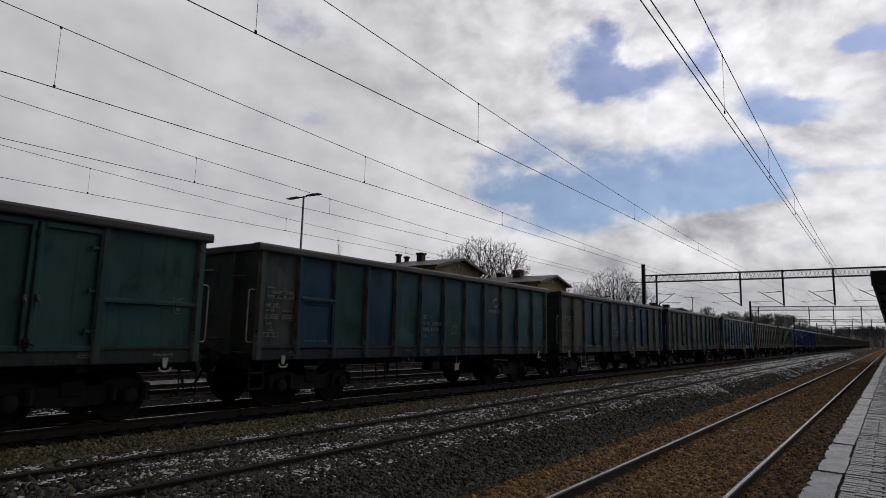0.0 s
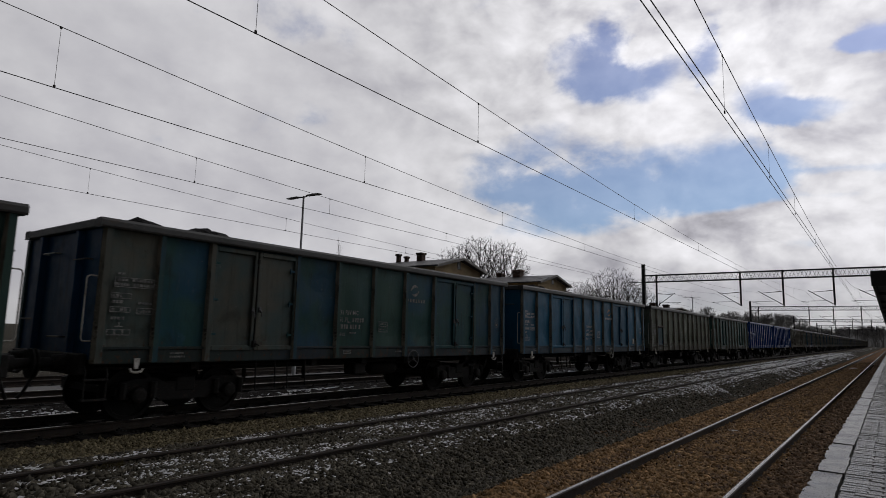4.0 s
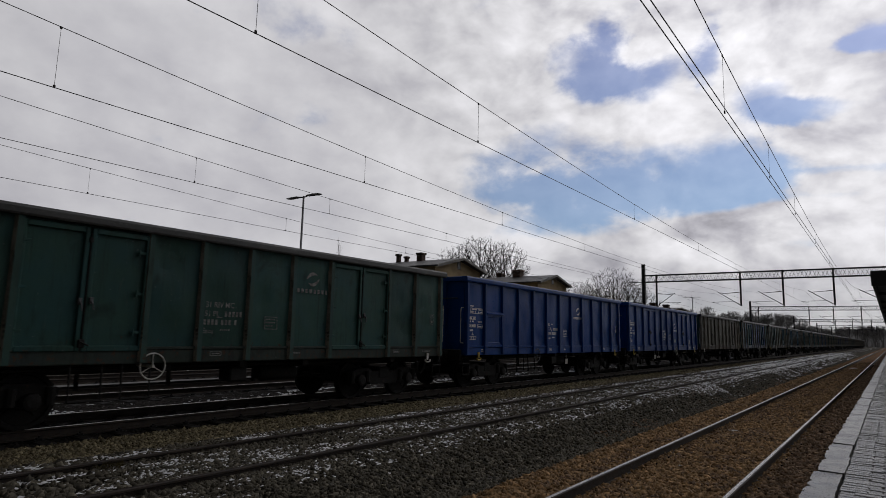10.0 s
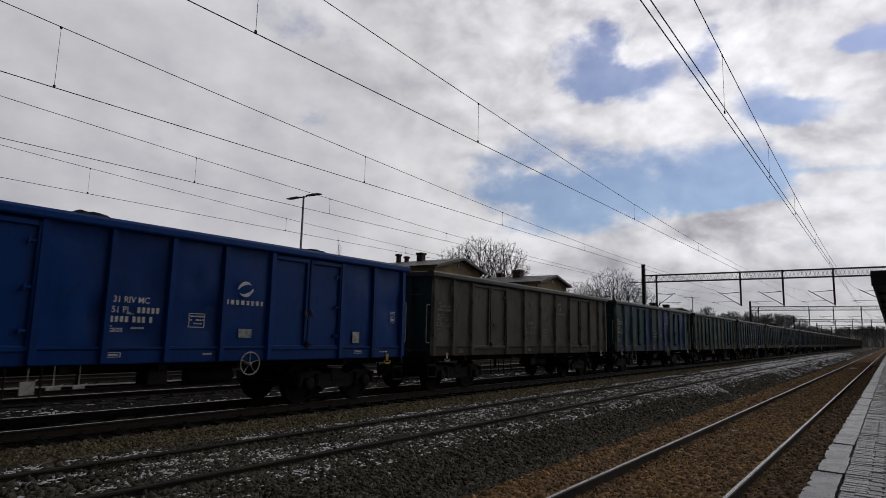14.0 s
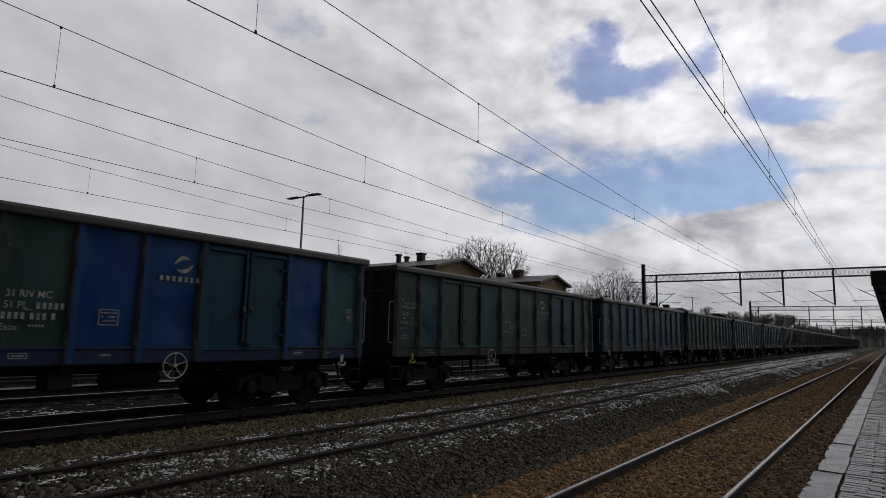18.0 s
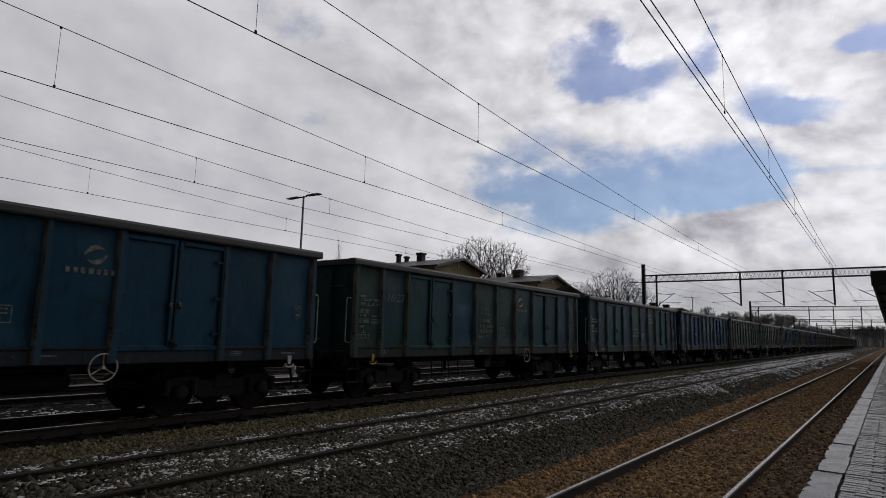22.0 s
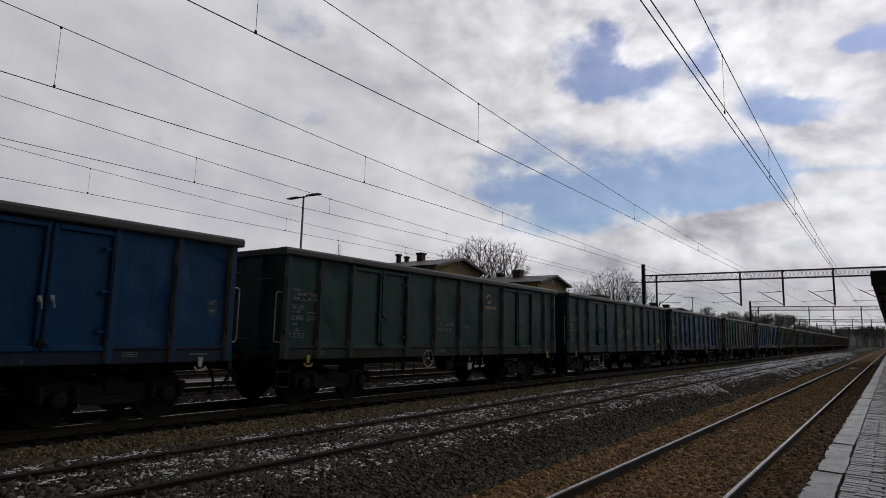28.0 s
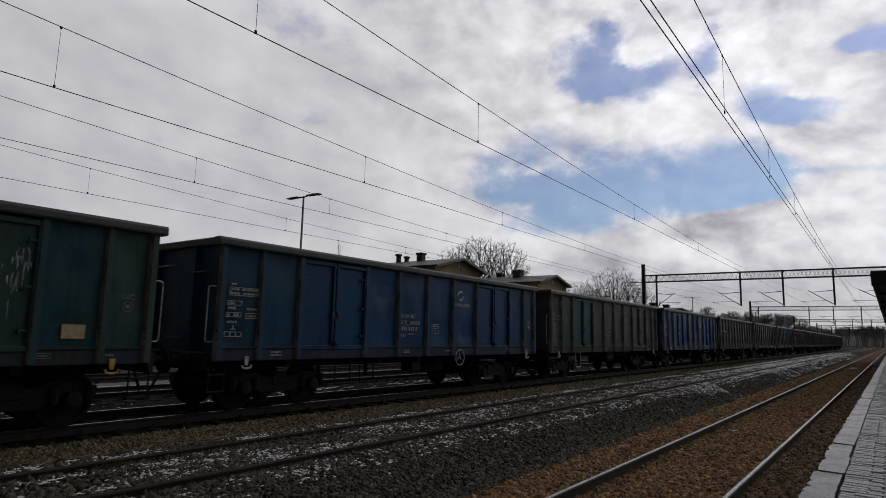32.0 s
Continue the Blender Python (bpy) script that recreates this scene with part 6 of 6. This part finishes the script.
label = "large bare deciduous tree with a wide twiggy crown"
for seed, x, y, middle, radii, count in ((5, -52, 79.6, 12.7, (4.5, 4.5, 4.8), 1500), (8, -52, 87.4, 12.9, (4.2, 4.2, 4.8), 1300), (12, -54, 76.0, 12.2, (3.2, 3.2, 3.6), 700)):
    w, c = grown_tree(seed, middle, radii, count, 0.36, 0.021)
    tree("bare_tree", pose(x, y, -0.5), label, w, c, M["bark"], "bare trees")
w, c = grown_tree(21, 9.6, (7.2, 7.2, 6.8), 2000, 0.45, 0.020)
mid = tree("bare_tree", pose(-46, 121, -0.5), "bushy bare tree beside the line", w, c, M["bark"], "bare trees")
for x, y, a, k in ((-46, 131, 70, 0.90), (-50, 114, 140, 0.80), (-44, 107, 220, 0.62), (-58, 140, 300, 0.9)):
    ob = copy_thing(mid, pose(x, y, -0.5, 0, 0, a))
    ob.scale = (k, k, k)
w, c = tree_meshes("poplar", 17, 13.3, 1.2, 0.42, 1, 4, 0.1, 0.012, 0.6, (2, 2))
pop = tree("young_tree", pose(-52, 49.8, -0.5), "slender young bare tree", w, c, M["bark"], "bare trees")
w, c = tree_meshes("far_tree", 23, 15.0, 6.0, 1.1, 2, 5, 0.28, 0.04)
far = tree("far_tree", pose(-60, 300, -0.5), "far bare tree coloured pale for haze", w, c, M["bark_far"], "far bare trees")
r = random.Random(31)
for i in range(70):
    if i < 38:
        y, x, k = r.uniform(310, 380), r.uniform(-108, -38), r.uniform(0.9, 1.25)
        x *= y / 350
    else:
        y, x, k = r.uniform(430, 500), r.uniform(-62, 2), r.uniform(0.7, 0.95)
    ob = copy_thing(far, pose(x, y, -0.6, 0, 0, r.uniform(0, 360)))
    ob.scale = (k, k, k * r.uniform(0.9, 1.1))


def far_woods():
    """The wood and the rise of ground that close the view."""
    v, f = [], []
    r = random.Random(77)
    n = 420
    for row, (d, top) in enumerate(((530, 17.0), (620, 22.0), (760, 28.0))):
        k = len(v)
        for i in range(n):
            u = i / (n - 1)
            x = -620 + 760 * u
            z = top * (0.55 + 0.25 * noise.noise((x * 0.013, row * 9.1, 0)) + 0.2 * noise.noise((x * 0.07, row * 3.3, 4)) + 0.22 * r.random() ** 2)
            y = d + 40 * noise.noise((x * 0.006, row * 5.5, 2))
            v += [(x, y, -2.0), (x, y + 6, z)]
        f += [(k + 2 * i, k + 2 * i + 2, k + 2 * i + 3, k + 2 * i + 1) for i in range(n - 1)]
    # the pale colour carries the haze of the distance
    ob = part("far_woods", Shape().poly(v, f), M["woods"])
    tagged(ob, "belt of leafless woods on the horizon, coloured pale for haze", "woods", kind="stuff")


far_woods()

# ---- loose stones and snow ----
def scatter(name, x0, x1, y0, y1, count, size, material, label, falloff=10.0, lift=0.0, seed=1, patchy=None, flat=1.0):
    """Broken stones: squashed, turned and chipped blocks, thinner with distance."""
    g = np.random.default_rng(seed)
    u = g.random(count)
    k = 1 - math.exp(-(y1 - y0) / falloff)
    y = y0 - falloff * np.log(1 - u * k)
    x = g.uniform(x0, x1, count)
    if patchy is not None:
        keep = [noise.noise((a * 0.9, b * 0.55, 7.0)) + 0.6 * noise.noise((a * 3.1, b * 1.9, 3.0)) > patchy for a, b in zip(x, y)]
        x, y = x[keep], y[keep]
        count = len(x)
    z = ground_z(x) + lift
    cube = np.array([(a, b, c) for a in (-1, 1) for b in (-1, 1) for c in (-1, 1)], float) * 0.5
    faces = np.array([(0, 1, 3, 2), (4, 6, 7, 5), (0, 4, 5, 1), (2, 3, 7, 6), (0, 2, 6, 4), (1, 5, 7, 3)])
    v = cube[None] * (1 + g.uniform(-0.38, 0.3, (count, 8, 1))) + g.normal(0, 0.08, (count, 8, 3))
    grow = np.clip(1 + (y - y0) / 60.0, 1, 1.35)
    s = (g.uniform(0.55, 1.35, (count, 1, 1)) * size) * np.stack([g.uniform(0.8, 1.3, count), g.uniform(0.8, 1.3, count), g.uniform(0.55, 0.9, count) * flat], -1)[:, None, :] * grow[:, None, None]
    v = v * s
    q = g.normal(size=(count, 4)) * np.array([1, 0.45, 0.45, 1])
    q /= np.linalg.norm(q, axis=1, keepdims=True)
    w_, a, b, c = q.T
    R = np.stack([1 - 2 * (b * b + c * c), 2 * (a * b - c * w_), 2 * (a * c + b * w_), 2 * (a * b + c * w_), 1 - 2 * (a * a + c * c), 2 * (b * c - a * w_), 2 * (a * c - b * w_), 2 * (b * c + a * w_), 1 - 2 * (a * a + b * b)], -1).reshape(-1, 3, 3)
    v = np.einsum("nij,nkj->nki", R, v)
    v += np.stack([x, y, z + size * 0.12], -1)[:, None, :]
    f = (faces[None] + (np.arange(count) * 8)[:, None, None]).reshape(-1, 4)
    ob = new(name, big_mesh(name, v.reshape(-1, 3), f, material))
    tagged(ob, label, "gravel", kind="stuff")


scatter("brown_ballast", -4.08, -1.5, 5.0, 80.0, 34000, 0.048, M["stone_brown"], "fresh reddish-brown crushed ballast round the platform track", 13.0, seed=1)
scatter("dim_ballast", -1.58, -0.82, 5.0, 80.0, 8500, 0.048, M["stone_dim"], "darker brown ballast along the platform wall", 13.0, seed=6)
scatter("dim_ballast", -3.7, -2.95, 5.0, 80.0, 6000, 0.048, M["stone_dim"], "darker stones mixed into the brown ballast", 13.0, 0.004, 7, 0.05)
scatter("dim_ballast", -2.95, -1.55, 5.0, 80.0, 9000, 0.048, M["stone_dim"], "darker stones mixed into the brown ballast", 13.0, 0.004, 8, 0.05)
scatter("dim_ballast", -5.2, -3.95, 5.0, 80.0, 7000, 0.042, M["stone_dim"], "brown stones spilled down the dark ballast slope", 13.0, 0.002, 9, 0.25)
scatter("grey_ballast", -8.5, -4.15, 3.6, 80.0, 56000, 0.045, M["stone_grey"], "old dark grey ballast stones", 12.0, seed=2)
scatter("tan_ballast", -10.45, -8.45, 3.0, 80.0, 30000, 0.048, M["stone_tan"], "tan ballast shoulder beside the train", 13.0, seed=3)

scatter("brown_ballast", -4.75, -0.82, -14.0, 5.0, 14000, 0.055, M["stone_brown"], "fresh reddish-brown crushed ballast round the platform track", 60.0, seed=11)
scatter("grey_ballast", -8.5, -4.6, -12.0, 3.6, 12000, 0.055, M["stone_grey"], "old dark grey ballast stones", 60.0, seed=12)
scatter("tan_ballast", -10.45, -8.45, -10.0, 3.0, 6000, 0.055, M["stone_tan"], "tan ballast shoulder beside the train", 60.0, seed=13)


def snow_wanted(x, y):
    """How much snow is left at a place: most along the rails and on the shoulder of the old track, more of it far off."""
    if min(abs(x + 7.953), abs(x + 6.447)) < 0.085 and y < 25:
        return -9.0
    far = min(1.0, max(0.0, (y - 8) / 22))
    if x < -8.6:
        return -0.32
    if x < -7.95:
        w = 0.16 if x > -8.42 else -0.5
    elif x < -6.45:
        w = -0.10 + 0.16 * far
    elif x < -5.75:
        w = -0.20 + 0.36 * far
    else:
        w = -0.62 + 0.30 * min(1.0, max(0.0, (y - 14) / 16)) - 0.45 * max(0.0, x + 5.5)
        w += 0.45 * math.exp(-((x + 5.5) / 0.45) ** 2 - ((y - 24.5) / 2.2) ** 2)
    if y > 40:
        w = max(w, -0.15) if x < -4.9 else w
    return w


def snow_sheets():
    """Thin leftovers of snow lying between the stones, which stick out of it."""
    g = random.Random(41)
    v, f = [], []
    strips = [(-8.59, -4.7, 2.6, 12.0, 0.035, 0.055), (-8.6, -4.7, 12.0, 26.0, 0.045, 0.10), (-8.6, -4.4, 26.0, 60.0, 0.08, 0.28), (-8.8, -4.2, 60.0, 130.0, 0.2, 1.0),
              (-15.0, -13.2, -4.0, 14.0, 0.06, 0.07), (-15.0, -13.2, 14.0, 40.0, 0.09, 0.2), (-18.2, -17.9, -4.0, 40.0, 0.07, 0.12)]
    for x0, x1, y0, y1, dx, dy in strips:
        y = y0
        while y < y1:
            x = x0
            while x < x1:
                a, b = x + g.uniform(-0.4, 0.4) * dx, y + g.uniform(-0.4, 0.4) * dy
                want = snow_wanted(a, b)
                if want > -2:
                    n = 0.60 * noise.noise((a * 1.5, b * 0.8, 7.0)) + 0.50 * noise.noise((a * 5.5, b * 2.6, 3.0)) + 0.60 * noise.noise((a * 16, b * 8.0, 5.0))
                    if n + want > -0.04:
                        k = len(v)
                        z = float(ground_z(a)) + 0.028 + 0.00035 * max(0.0, b) + 0.012 * noise.noise((a * 3, b * 3, 1.0))
                        m = 6
                        for j in range(m):
                            w = 6.2832 * j / m + g.uniform(-0.3, 0.3)
                            r = g.uniform(0.3, 0.85)
                            v.append((a + dx * r * math.cos(w), b + dy * r * math.sin(w), z - 0.006))
                        v.append((a, b, z + 0.006))
                        f += [(k + j, k + (j + 1) % m, k + m) for j in range(m)]
                x += dx
            y += dy
    ob = new("snow_patches", big_mesh("snow_patches", np.array(v), np.array(f), M["snow"]))
    tagged(ob, "thin leftover patches of old snow between the ballast stones", "snow", kind="stuff")


snow_sheets()


def grass_tuft(x, y, count, wide, seed):
    """A dry tuft growing between the stones."""
    g = random.Random(seed)
    s = Shape()
    z = float(ground_z(x))
    for _ in range(count):
        a, r = g.uniform(0, 6.28), wide * g.random() ** 0.6
        px, py = x + r * math.cos(a), y + r * math.sin(a)
        dx, dy, h = g.gauss(0, 0.04), g.gauss(0, 0.04), g.uniform(0.03, 0.09)
        w = 0.006
        s.poly([(px - w, py, z), (px + w, py, z), (px + dx + w * 0.3, py + dy, z + h), (px + dx - w * 0.3, py + dy, z + h)], [(0, 1, 2, 3)])
    ob = part("grass_tuft", s, M["grass"])
    tagged(ob, "dry yellow-brown tuft of grass in the ballast", "grass", kind="stuff")


grass_tuft(-7.95, 3.78, 420, 0.2, 3)

def paper_scrap(x, y, size, turn, seed):
    """A crumpled scrap of paper lying on the stones."""
    g = random.Random(seed)
    n = 5
    z = float(ground_z(x)) + 0.035
    pts = [((i / (n - 1) - 0.5) * size + g.uniform(-0.1, 0.1) * size, (j / (n - 1) - 0.5) * size * 0.6 + g.uniform(-0.08, 0.08) * size, g.uniform(0, 0.18) * size) for j in range(n) for i in range(n)]
    faces = [(j * n + i, j * n + i + 1, (j + 1) * n + i + 1, (j + 1) * n + i) for j in range(n - 1) for i in range(n - 1)]
    ob = part("paper_scrap", Shape().poly(pts, faces), M["white"], None, "", pose(x, y, z, 0, 0, turn))
    tagged(ob, "small crumpled white scrap of paper on the ballast", "litter", "litter on the ballast")


for x, y, size, turn, seed in ((-2.78, 14.04, 0.16, 30, 1), (-2.66, 9.64, 0.07, 80, 2), (-2.48, 55.5, 0.45, 10, 3)):
    paper_scrap(x, y, size, turn, seed)

# ---- motion ----
KNOTS = [(0.0, -121.29), (1.0, -113.58), (6.0, -74.63), (9.5, -48.30), (13.0, -22.24), (18.0, 14.84), (23.0, 51.83), (28.0, 88.63), (32.0, 118.29)]
FIRST = -15.42 - 8 * PITCH


def gone(t):
    """How far the train has run at t seconds, smoothly through the knots."""
    ts, ss = [k[0] for k in KNOTS], [k[1] for k in KNOTS]
    n = len(ts)
    slope = [(ss[i + 1] - ss[i]) / (ts[i + 1] - ts[i]) for i in range(n - 1)]
    m = [slope[0]] + [(slope[i - 1] + slope[i]) / 2 for i in range(1, n - 1)] + [slope[-1]]
    i = max(0, min(n - 2, next((k for k in range(n - 1) if t <= ts[k + 1]), n - 2)))
    h = ts[i + 1] - ts[i]
    u = (t - ts[i]) / h
    return ((2 * u ** 3 - 3 * u ** 2 + 1) * ss[i] + (u ** 3 - 2 * u ** 2 + u) * h * m[i] + (-2 * u ** 3 + 3 * u ** 2) * ss[i + 1] + (u ** 3 - u ** 2) * h * m[i + 1])


def motions():
    for i, wagon in enumerate(WAGONS):
        mid = FIRST + i * PITCH + HALF
        walk(wagon, [(t, pose(TRAIN_X, mid - gone(t), 0)) for t in range(0, 33)])
    # all wheels roll alike: the first of each axle place is keyed, the others take the same turning
    for place, wheels in WHEELSETS.items():
        rows = []
        for k in range(481):
            t = k / 15.0
            rows.append((t, Matrix.Translation((0, place, 0.46)) @ Matrix.Rotation((gone(t) + 121.29) / 0.46, 4, "X")))
        walk(wheels[0], rows)
        lead = wheels[0].animation_data
        for other in wheels[1:]:
            other.rotation_mode = "QUATERNION"
            keys = other.animation_data_create()
            keys.action = lead.action
            keys.action_slot = lead.action_slot


motions()
